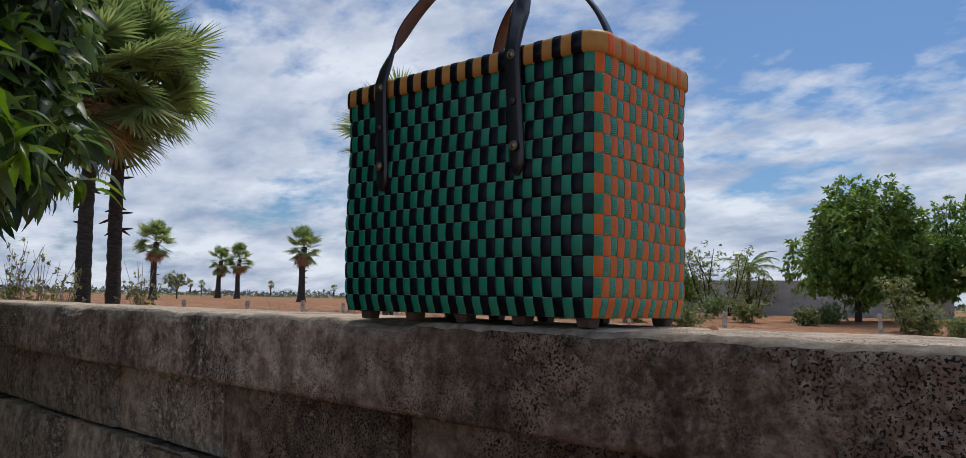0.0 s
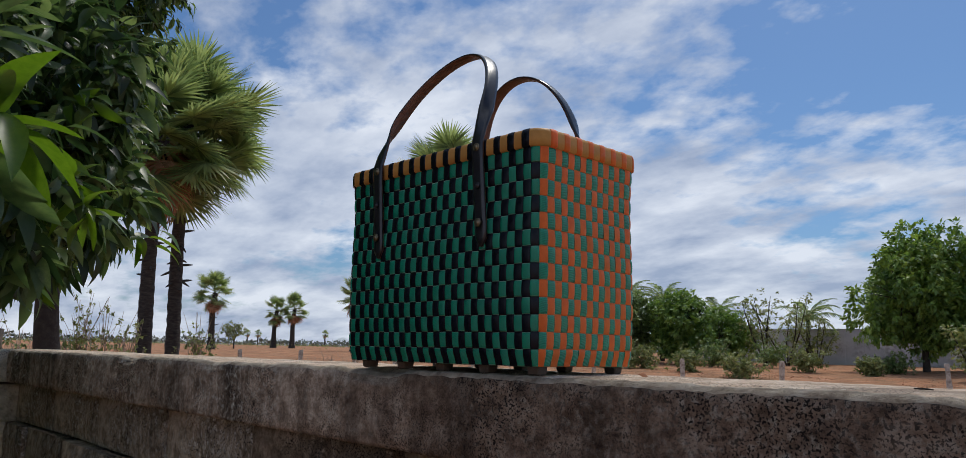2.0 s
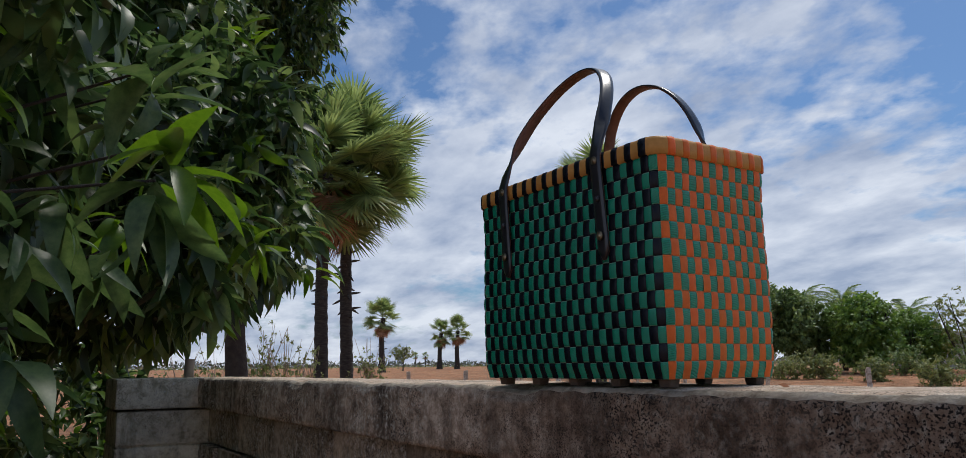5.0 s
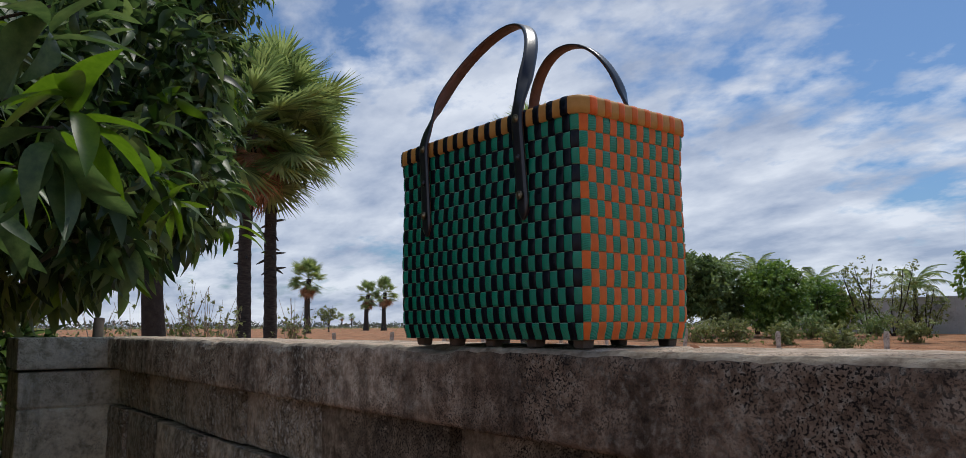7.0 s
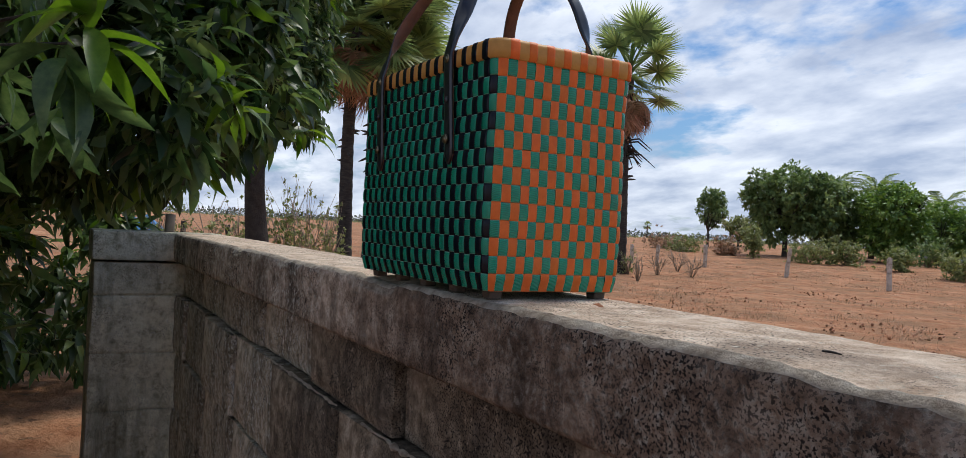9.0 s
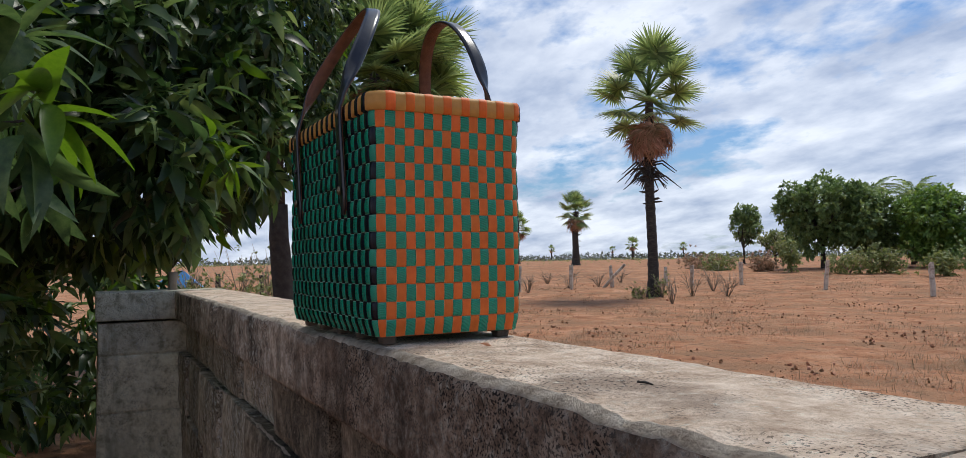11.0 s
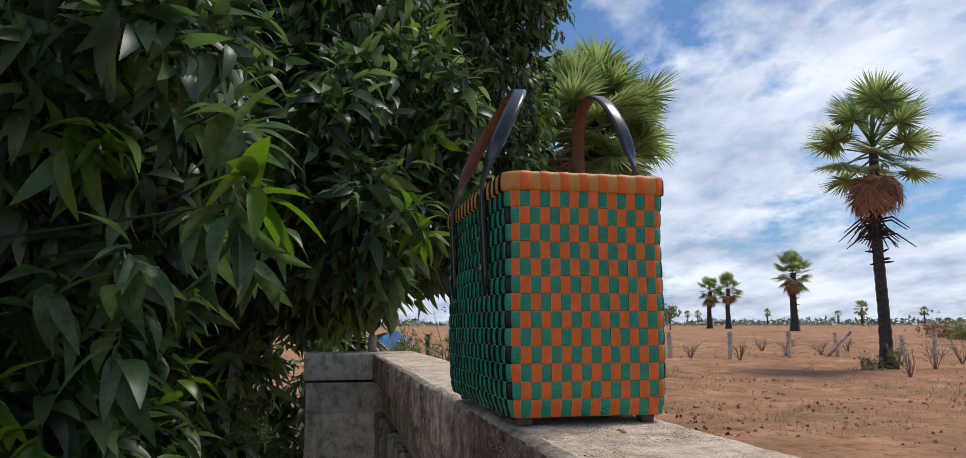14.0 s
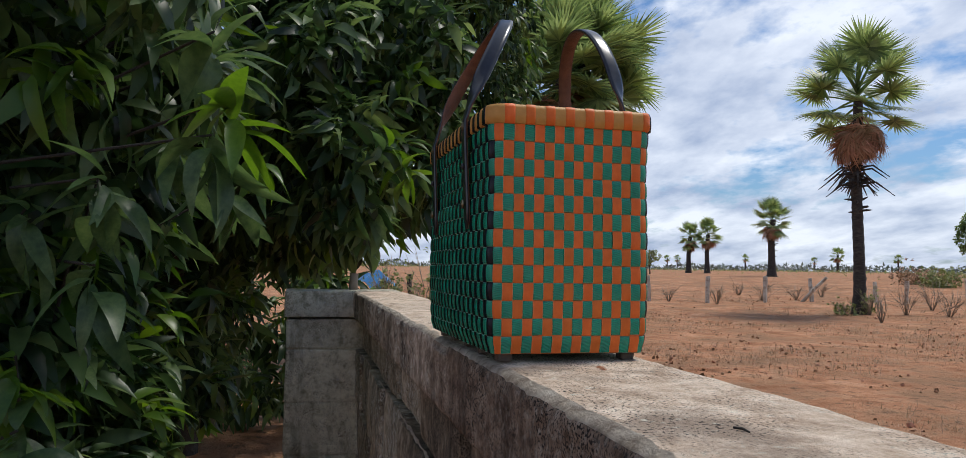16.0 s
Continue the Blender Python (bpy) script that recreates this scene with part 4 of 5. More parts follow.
def feathery_tree(at, height, seed):
    """A thin upright tree with sparse, fine sprays."""
    rng = np.random.default_rng(seed)
    ob = thing("moringa_tree", "thin feathery tree with sparse light leaves", "tree", at, 0, "thin feathery trees")
    chunks, pts, ways = [], [], []
    for k in range(5):
        d = np.array([rng.normal() * 0.35, rng.normal() * 0.35, 1.0])
        top = d * height * rng.uniform(0.7, 1.0)
        chunks.append(tube([(0, 0, -0.1), top * 0.5 + rng.normal(size=3) * 0.1, top], [0.06, 0.04, 0.015], 5))
        for u in np.linspace(0.35, 1.0, 9):
            for q in range(3):
                w = rng.normal(size=3); w[2] = abs(w[2]) * 0.5
                pts.append(top * u + w * 0.35 * height / 5); ways.append(w)
    part("trunk", mesh_np("trunk", *joined(chunks)), M_bark, ob)
    v, f = spray_leaves(rng, np.array(pts), np.array(ways), 8, 0.2, LEAF_SHORT, 0.2)
    part("crown", mesh_np("crown", v, f, smooth=False), M_shrub_leaf, ob)


for az, d, h, sd in ((25.3, 50, 4.6, 61), (23.9, 52, 4.2, 62), (22.0, 54, 3.0, 63), (13.0, 38, 2.6, 64), (7.8, 40, 3.4, 65)):
    feathery_tree(polar(az, d), h, sd)


def coconut_frond(rng, length=2.6):
    """A feather frond: an arching rib with drooping leaflets on both sides, along +x."""
    n = 26
    chunks = []
    u = np.linspace(0, 1, n)
    rib = np.stack([length * u * (1 - 0.15 * u * u), 0 * u, 0.35 * length * u - 0.75 * length * u ** 2.2], -1)
    chunks.append(tube(rib[::3], np.linspace(0.04, 0.01, len(rib[::3])), 4))
    vs = []
    for k in range(2, n):
        ln = 0.55 * math.sin(math.pi * (0.12 + 0.85 * u[k])) * length / 2.6
        for s in (-1, 1):
            p = rib[k]
            tip = p + np.array([0.28 * ln, s * ln * 0.75, -ln * rng.uniform(0.35, 0.8)])
            mid = (p + tip) / 2 + [0, 0, 0.06]
            w = np.array([0.03, 0, 0])
            chunks.append((np.array([p - w, p + w, mid + w, mid - w, tip + w * 0.2, tip - w * 0.2]), np.array([[0, 1, 2, 3], [3, 2, 4, 5]])))
    return joined(chunks)


FEATHERS = [mesh_np("frond", *coconut_frond(np.random.default_rng(90 + k)), smooth=False) for k in range(2)]


def coconut(at, height, seed):
    rng = np.random.default_rng(seed)
    ob = thing("coconut_palm", "young coconut palm with arching feather fronds", "palm tree", at, 0, "coconut palms")
    part("trunk", mesh_np("trunk", *tube([(0, 0, -0.2), (0.05, 0, height * 0.5), (0.1, 0.05, height)], [0.2, 0.15, 0.12], 9)), M_palm_trunk, ob)
    for k in range(16):
        m = Matrix.Translation((0.1, 0.05, height)) @ Euler((rng.normal() * 0.2, -radians(60 - 75 * k / 15), k * 2.4), "XYZ").to_matrix().to_4x4() @ Matrix.Scale(rng.uniform(0.8, 1.1), 4)
        part("frond", FEATHERS[k % 2], M_palm_leaf, ob, m=m)


for az, d, h, sd in ((35.0, 56, 4.3, 71), (32.4, 56, 4.4, 72), (28.6, 55, 3.2, 73), (22.6, 56, 3.0, 74)):
    coconut(polar(az, d), h, sd)


def shrub(at, radius, height, seed, material, label, leaf=0.12, sprays=160, bare=0.0, name="shrub", group="shrubs"):
    """A low bush of many stems; bare: the share of stems with no leaves."""
    rng = np.random.default_rng(seed)
    ob = thing(name, label, "shrub", at, 0, group)
    chunks, pts, ways = [], [], []
    for k in range(14):
        a, r = rng.uniform(0, 6.28), radius * rng.uniform(0.2, 1.0)
        tip = np.array([math.cos(a) * r, math.sin(a) * r, height * rng.uniform(0.5, 1.0)])
        mid = tip * [0.35, 0.35, 0.55] + rng.normal(size=3) * 0.06
        chunks.append(tube([(0, 0, -0.05), mid, tip], [0.011, 0.008, 0.004], 4))
        for q in range(3):
            e = mid + (tip - mid) * rng.uniform(0.2, 0.8) + rng.normal(size=3) * 0.2 * radius
            chunks.append(tube([mid, (mid + e) / 2 + rng.normal(size=3) * 0.03, e], [0.006, 0.004, 0.003], 4))
            pts.append(e); ways.append(rng.normal(size=3))
        pts.append(tip); ways.append(tip)
    part("stem", mesh_np("stem", *joined(chunks)), M_twig, ob)
    if bare < 1:
        base = np.array(pts)
        idx = rng.integers(0, len(base), sprays)
        P = base[idx] * rng.uniform(0.45, 1.02, (sprays, 1)) + rng.normal(size=(sprays, 3)) * 0.12 * radius
        P[:, 2] = np.maximum(P[:, 2], 0.04)
        v, f = spray_leaves(rng, P, rng.normal(size=(sprays, 3)), 7, leaf, LEAF_SHORT, 0.1)
        part("leaves", mesh_np("leaves", v, f, smooth=False), material, ob)
    return ob


for az, d, r, h, sd, mt, lb in ((30.6, 40, 1.3, 1.1, 81, M_shrub_leaf, "low pale green shrub on red soil"), (27.2, 36, 1.4, 1.2, 82, M_shrub_leaf, "round dusty green shrub on red soil"),
                              (34.0, 42, 1.5, 1.5, 83, M_shrub_leaf, "yellow-green shrub at the thicket's foot"), (36.2, 42, 1.6, 1.2, 84, M_shrub_leaf, "low yellow-green shrub on red soil"),
                              (22.6, 42, 1.2, 1.3, 85, M_shrub_leaf, "dusty shrub before a grey wall"), (19.0, 40, 1.0, 0.9, 86, M_shrub_leaf, "small green shrub under a tree"),
                              (12.2, 36, 1.2, 1.5, 87, M_shrub_leaf, "grey-green shrub under trees"), (9.5, 34, 1.3, 1.1, 88, M_shrub_leaf, "low green shrub beside a fence post"),
                              (39.8, 44, 1.1, 2.2, 89, M_shrub_leaf, "tall yellow-green shrub at the thicket's end"), (44.5, 48, 1.6, 0.9, 90, M_shrub_leaf, "low straggling shrub in dry grass"),
                              (46.2, 52, 1.8, 1.0, 91, M_dry_grass, "dry brown shrub in the field"), (41.5, 46, 1.4, 0.8, 92, M_dry_grass, "dry brown brush by the fence"),
                              (29.0, 46, 1.6, 1.6, 93, M_dark_leaf, "dark shrub before a grey wall"), (25.0, 46, 1.4, 1.7, 94, M_dark_leaf, "dark leafy shrub before a grey wall"), (17.5, 43, 1.3, 1.0, 95, M_dark_leaf, "dark undergrowth below a tree")):
    shrub(polar(az, d), r, h, sd, mt, lb, 0.16, 260)
# light airy shrubs behind the wall's far end
for az, d, r, h, sd in ((72.6, 17, 0.9, 2.3, 101), (74.0, 18, 0.8, 2.5, 102), (77.2, 16, 0.9, 2.0, 103), (79.5, 17, 0.9, 1.9, 104), (70.8, 19, 0.7, 1.9, 105), (66.4, 20, 0.6, 2.2, 106), (82.5, 18, 0.8, 1.8, 107)):
    shrub(polar(az, d), r, h, sd, M_shrub_leaf, "airy shrub with sparse light leaves", 0.09, 110, name="airy_shrub", group="airy shrubs")
# bare and half-bare twigs in the field
for az, d, r, h, sd, b in ((58.4, 30, 0.5, 0.9, 111, 1), (55.4, 33, 0.9, 0.9, 112, 1), (53.2, 34, 0.8, 0.8, 113, 1), (46.4, 27, 0.7, 1.0, 114, 1), (45.0, 30, 1.0, 1.1, 115, 1), (47.8, 24, 0.15, 0.9, 116, 1),
                         (57.0, 36, 0.9, 0.7, 117, 1), (44.0, 27, 0.9, 0.9, 118, 1), (51.6, 36, 0.6, 0.8, 119, 1), (61.8, 31, 0.7, 0.7, 120, 1)):
    shrub(polar(az, d), r, h, sd, M_dry_grass, "bare brown twiggy shrub in dry soil", 0.08, 40, b, "dry_twigs", "dry twig shrubs")
shrub(polar(50.1, 26.4), 0.8, 0.45, 121, M_shrub_leaf, "small green weeds at a palm's foot", 0.09, 60, name="weeds", group="weeds")
shrub(polar(48.5, 26.6), 0.5, 1.0, 122, M_shrub_leaf, "small green weeds at a palm's foot", 0.08, 50, name="weeds", group="weeds")


# ---- fence posts ----
def fence_post(at, height, seed, lean=0.0, wood=False):
    rng = np.random.default_rng(seed)
    bm = bmesh.new()
    block(bm, 0.13, 0.12, height + 0.2, 0.018, (0, 0, height / 2 - 0.1))
    bmesh.ops.subdivide_edges(bm, edges=[e for e in bm.edges if abs(e.verts[0].co.z - e.verts[1].co.z) > 0.3], cuts=5)
    for v in bm.verts:
        v.co.x += noise.noise(v.co * 5 + Vector((seed, 0, 0))) * 0.03
        v.co.y += noise.noise(v.co * 5 + Vector((0, seed, 0))) * 0.03
        if v.co.z > height - 0.08:
            v.co.z += rng.uniform(-0.04, 0.05)
    me = bpy.data.meshes.new("fence_post")
    bm.to_mesh(me); bm.free()
    me.materials.append(M_bark if wood else M_post)
    ob = new("fence_post", me)
    ob.matrix_basis = pose(*at, lean, lean * 0.5, rng.uniform(0, 90))
    tagged(ob, "brown wooden fence post in red soil" if wood else "weathered stone fence post leaning in red soil", "fence post", "fence posts")


for n, (az, d, h, wood) in enumerate([(81.0, 28, 1.15, 1), (78.0, 30, 1.0, 1), (63.2, 31, 1.15, 0), (59.1, 31, 1.15, 0), (55.2, 32, 1.15, 0), (52.2, 33, 1.05, 0), (43.1, 34, 1.1, 0), (37.6, 31, 1.25, 0),
                                      (31.2, 27.5, 1.2, 0), (24.6, 27, 1.2, 0), (14.5, 27, 1.25, 0), (6.4, 29, 1.2, 1), (46.5, 33, 1.0, 0), (48.3, 34, 0.9, 0)]):
    fence_post(polar(az, d), h * 0.88, n, (-4, 3, 6, -2, 2)[n % 5], bool(wood))
stay = polar(52.9, 33)
v, f = tube([(0, 0, -0.05), (0.45, 0.25, 0.5), (0.9, 0.5, 1.0)], [0.07, 0.065, 0.06], 8)
brace = new("fence_brace", mesh_np("fence_brace", v, f))
brace.data.materials.append(M_post)
brace.matrix_basis = pose(*stay)
tagged(brace, "slanting stone brace against a fence post", "fence post", "fence posts")


# ---- grey wall and white house in the distance ----
def straight_wall(name, a, b, height, thick, material, label):
    a, b = Vector(a), Vector(b)
    ob = thing(name, label, "wall", ((a.x + b.x) / 2, (a.y + b.y) / 2, min(a.z, b.z) - 0.1), math.degrees(math.atan2(b.y - a.y, b.x - a.x)), kind="structure")
    length = (b - a).length
    bm = bmesh.new()
    block(bm, length, thick, height, 0.02, (0, 0, height / 2))
    part("wall_body", bm, material, ob)
    bm = bmesh.new()
    block(bm, length + 0.05, thick + 0.08, 0.1, 0.02, (0, 0, height + 0.05))
    part("coping", bm, material, ob)
    for k in range(int(length / 3.2) + 1):
        bm = bmesh.new()
        block(bm, 0.25, thick + 0.12, height, 0.02, (-length / 2 + 0.15 + k * 3.2, 0, height / 2))
        part("pier", bm, material, ob)


straight_wall("wall_far", polar(29.5, 60), polar(10.0, 56), 2.45, 0.2, M_grey_wall, "distant grey block boundary wall with piers")

house = thing("white_house", "flat-roofed whitewashed house with a dark porch, behind trees", "house", polar(1.5, 56), -6)


def house_box(name, sx, sy, sz, at, material, parent, label=""):
    bm = bmesh.new()
    block(bm, sx, sy, sz, 0.03, at)
    return part(name, bm, material, parent, label)


house_box("wall", 5.0, 6.0, 7.2, (0.4, 2.0, 3.4), M_white, house)
house_box("wall", 4.6, 6.0, 6.3, (-4.45, 3.0, 2.95), M_white, house)
house_box("parapet", 5.2, 6.2, 0.5, (0.4, 2.0, 7.25), M_white, house)
house_box("roof_slab", 4.8, 6.2, 0.25, (-4.5, 3.0, 6.25), M_white, house)
porch = house_box("porch_roof", 3.2, 2.2, 0.15, (-3.6, -1.2, 2.9), M_white, house)
house_box("column", 0.25, 0.25, 2.9, (-5.0, -2.0, 1.4), M_white, house)
for wx, wz in ((-0.6, 4.6), (1.4, 4.6), (-0.6, 1.6)):
    win = house_box("window", 1.1, 0.08, 1.3, (wx, -1.02, wz), M_handle_out, house, "dark window")
    house_box("sill", 1.3, 0.2, 0.08, (wx, -1.08, wz - 0.72), M_white, win)
house_box("door", 1.0, 0.08, 2.1, (-3.4, -0.04, 1.0), M_bark, house, "dark wooden door")
for k, (az, d, tilt) in enumerate(((5.3, 38, 55), (4.2, 38.5, 35), (4.7, 39, 70))):
    bm = bmesh.new()
    block(bm, 0.8, 0.55, 0.02, 0.0)
    bmesh.ops.subdivide_edges(bm, edges=bm.edges, cuts=7, use_grid_fill=True)
    for v in bm.verts:
        v.co.z += 0.03 * math.sin(v.co.x * 40)
    me = bpy.data.meshes.new("scrap_sheet")
    bm.to_mesh(me); bm.free()
    me.materials.append(M_grey_wall)
    ob = new("scrap_sheet", me)
    p = polar(az, d)
    ob.matrix_basis = pose(p[0], p[1], p[2] + 0.28, tilt, 20, 40 * k)
    tagged(ob, "bent grey corrugated scrap sheet leaning on rubble", "scrap metal", "scrap sheets")


# ---- far line of trees ----
def treeline():
    rng = np.random.default_rng(130)
    n = 22000
    az = rng.uniform(-14, 104, n)
    d = rng.uniform(330, 900, n)
    clump = np.array([0.5 + 0.5 * noise.noise((a * 0.55, 1.0, 0)) + 0.35 * noise.noise((a * 3.1, 4.0, 0)) for a in az])
    h = np.clip(clump, 0.05, 1.2) * 7.5 * rng.uniform(0.0, 1, n) ** 1.3 * d / 600
    a = np.radians(az)
    x, y = 0.7 - np.sin(a) * d, -0.4 + np.cos(a) * d
    P = np.stack([x, y, land(x, y) + h], -1)
    v, f = scattered(LEAF_SHORT, P, turn_matrices(n, rng), rng.uniform(0.9, 2.4, n))
    ob = new("far_woods", mesh_np("far_woods", v, f, smooth=False))
    ob.data.materials.append(M_far_leaf)
    tagged(ob, "low hazy line of trees along the horizon", "woods", kind="stuff")
    rng = np.random.default_rng(131)
    n = 11000
    az, d = rng.uniform(-10, 104, n), rng.uniform(60, 300, n) ** 1.0
    a = np.radians(az)
    x, y = 0.7 - np.sin(a) * d, -0.4 + np.cos(a) * d
    P = np.stack([x, y, land(x, y) + rng.uniform(0, 0.4, n)], -1)
    v, f = scattered(LEAF_SHORT, P, turn_matrices(n, rng), rng.uniform(0.12, 0.42, n) * d / 150)
    ob = new("far_scrub", mesh_np("far_scrub", v, f, smooth=False))
    ob.data.materials.append(M_shrub_leaf)
    tagged(ob, "low dry scrub scattered over the distant field", "scrub", kind="stuff")


treeline()
for k, (az, d, h, cr) in enumerate(((56.9, 390, 6.0, 1.3), (61.6, 420, 6.0, 1.3), (62.3, 460, 6.6, 1.4), (52.4, 480, 6.0, 1.4), (50.9, 220, 4.5, 1.3), (47.3, 380, 6.0, 1.3))):
    palmyra(polar(az, d), h, cr, 0.35, 18, 8, 0, 140 + k, (0, 0), far_label)


# ---- dry tufts and clods in the near field ----
def tufts():
    rng = np.random.default_rng(150)
    blade = (np.array([(-0.035, 0, 0), (0.035, 0, 0), (0.028, 0.06, 0.6), (-0.028, 0.06, 0.6), (0.006, 0.12, 1.0), (-0.006, 0.121, 1.0)]), np.array([[0, 1, 2, 3], [3, 2, 4, 5]]))
    n = 15000
    az, d = rng.uniform(-5, 96, n), 4.0 + 42 * rng.random(n) ** 0.8
    a = np.radians(az)
    x, y = 0.7 - np.sin(a) * d, -0.4 + np.cos(a) * d
    keep = (y > 0.6) & (np.array([noise.noise((p * 0.35, q * 0.35, 0)) for p, q in zip(x, y)]) > -0.02)
    x, y = x[keep], y[keep]
    per = 24
    size = np.repeat(rng.uniform(0.04, 0.13, len(x)), per)
    X, Y = np.repeat(x, per) + rng.normal(size=len(size)) * size * 1.1, np.repeat(y, per) + rng.normal(size=len(size)) * size * 1.1
    m = len(X)
    yaw, tip = rng.uniform(0, 6.28, m), rng.normal(size=m) * 0.4 + 1.15
    c, s, ct, st = np.cos(yaw), np.sin(yaw), np.cos(tip), np.sin(tip)
    T = np.stack([np.stack([c, -s * ct, s * st], -1), np.stack([s, c * ct, -c * st], -1), np.stack([0 * c, st, ct], -1)], -2)
    v, f = scattered(blade, np.stack([X, Y, land(X, Y) - 0.01], -1), T, size * rng.uniform(0.5, 1.2, m))
    ob = new("dry_grass", mesh_np("dry_grass", v, f, smooth=False))
    ob.data.materials.append(M_dry_grass)
    tagged(ob, "short dry straw-coloured grass tufts on red soil", "grass", kind="stuff")
    cube = (np.array([(-1, -1, -.6), (1, -1, -.5), (.9, 1, -.6), (-1, .8, -.6), (-.6, -.7, .5), (.7, -.5, .6), (.5, .7, .4), (-.7, .6, .5)]) * 0.5,
            np.array([[0, 1, 5, 4], [1, 2, 6, 5], [2, 3, 7, 6], [3, 0, 4, 7], [4, 5, 6, 7]]))
    n = 26000
    az, d = rng.uniform(-5, 96, n), 4.0 + 36 * rng.random(n) ** 0.9
    a = np.radians(az)
    x, y = 0.7 - np.sin(a) * d, -0.4 + np.cos(a) * d
    keep = (y > 0.5) & (np.array([noise.noise((p * 0.5, q * 0.5, 6.0)) + 0.5 * noise.noise((p * 2.1, q * 2.1, 2.0)) for p, q in zip(x, y)]) > 0.0)
    x, y = x[keep], y[keep]
    v, f = scattered(cube, np.stack([x, y, land(x, y) + 0.005], -1), turn_matrices(len(x), rng), 0.012 + 0.05 * rng.random(len(x)) ** 3)
    ob = new("soil_clods", mesh_np("soil_clods", v, f, smooth=False))
    ob.data.materials.append(M_stone)
    tagged(ob, "scattered red-brown clods and small stones", "stones", kind="stuff")


tufts()

# ---- mango trees ----
leafy_tree("mango_tree", polar(75.4, 12.0), 7.5, 2.3, "tall mango tree with dense dark hanging leaves", "tree", M_mango, 41, 2900, 12, 0.20, LEAF_LONG_FAR, 0.17, 14, 0.8, 0.27, "mango trees", 0.6, young=0.08,
           shape=[((-0.6, -1.6, 6.0), (2.2, 2.2, 2.4)), ((-0.2, 0.05, 5.4), (1.2, 1.05, 1.6)), ((-0.2, -0.6, 7.8), (2.0, 2.0, 1.4)), ((0.0, 0.0, 4.0), (0.9, 0.9, 0.9)), ((0.0, 0.45, 7.0), (1.1, 0.9, 1.1)), ((0.1, 0.35, 3.3), (0.6, 0.55, 0.8)), ((-0.5, -2.6, 4.4), (1.6, 1.6, 1.8))])
leafy_tree("mango_tree", (-5.2, -1.0, 0), 5.6, 2.6, "mango tree with long drooping dark leaves by the wall", "tree", M_mango, 42, 4300, 12, 0.155, LEAF_LONG, 0.12, 14, 0.85, 0.05, "mango trees", 0.18, spread=1.2, young=0.09,
           shape=[((0.3, 0.3, 3.3), (1.4, 1.2, 1.5)), ((0.9, 1.0, 3.3), (0.75, 0.65, 0.9)), ((0.2, -0.6, 2.0), (1.3, 1.2, 1.2)), ((1.1, 1.05, 2.2), (0.75, 0.6, 0.6)), ((0.2, -1.6, 3.0), (1.4, 1.2, 1.6)), ((1.3, 0.8, 1.75), (0.7, 0.6, 0.4)),
                  ((0.6, 0.3, 4.9), (1.2, 1.3, 0.9)), ((-0.4, -1.8, 1.3), (1.0, 1.3, 1.0)), ((1.2, -0.1, 1.1), (0.8, 0.7, 0.8)), ((0.9, -1.1, 0.8), (1.0, 0.9, 0.8)), ((1.6, -0.6, 0.5), (0.6, 0.6, 0.5)), ((-0.6, 0.6, 0.8), (0.9, 0.9, 0.8)), ((2.2, 1.02, 1.85), (0.5, 0.33, 0.35)), ((1.9, 0.8, 2.4), (0.6, 0.4, 0.5)), ((1.6, 1.42, 2.05), (0.5, 0.42, 0.42)), ((1.5, 1.3, 2.6), (0.6, 0.5, 0.5))])
mango_near = leafy_tree("mango_tree", (-2.9, -2.3, 0), 5.6, 2.6, "mango tree with glossy leaves overhanging a wall", "tree", M_mango, 43, 1900, 12, 0.145, LEAF_LONG, 0.10, 14, 0.85, 0.05, "mango trees", 0.08, spread=1.2, young=0.16,
           shape=[((0.9, 1.05, 1.9), (0.8, 0.7, 0.9)), ((1.15, 1.15, 1.3), (0.4, 0.38, 0.45)), ((1.4, 1.5, 2.15), (0.5, 0.38, 0.5)), ((1.2, 0.7, 2.4), (0.8, 0.7, 0.7)), ((0.4, 0.8, 1.0), (0.7, 0.8, 0.6)), ((0.2, 1.0, 2.7), (0.9, 0.8, 0.7)), ((0.3, 0.3, 2.0), (1.0, 1.0, 1.1)),
                  ((1.0, 1.1, 0.75), (0.6, 0.55, 0.5)), ((1.7, 0.9, 1.0), (0.5, 0.45, 0.5))])


# ---- single leaves that hang close to the walk ----
BIG_LEAVES = [mesh_np("leaf", *leaf_template(1.0, w, 9, c, fo, sw)) for w, c, fo, sw in ((0.30, 0.5, 0.35, 0.15), (0.34, 0.95, 0.28, -0.2), (0.27, 0.35, 0.45, 0.1), (0.38, 0.75, 0.22, 0.2))]


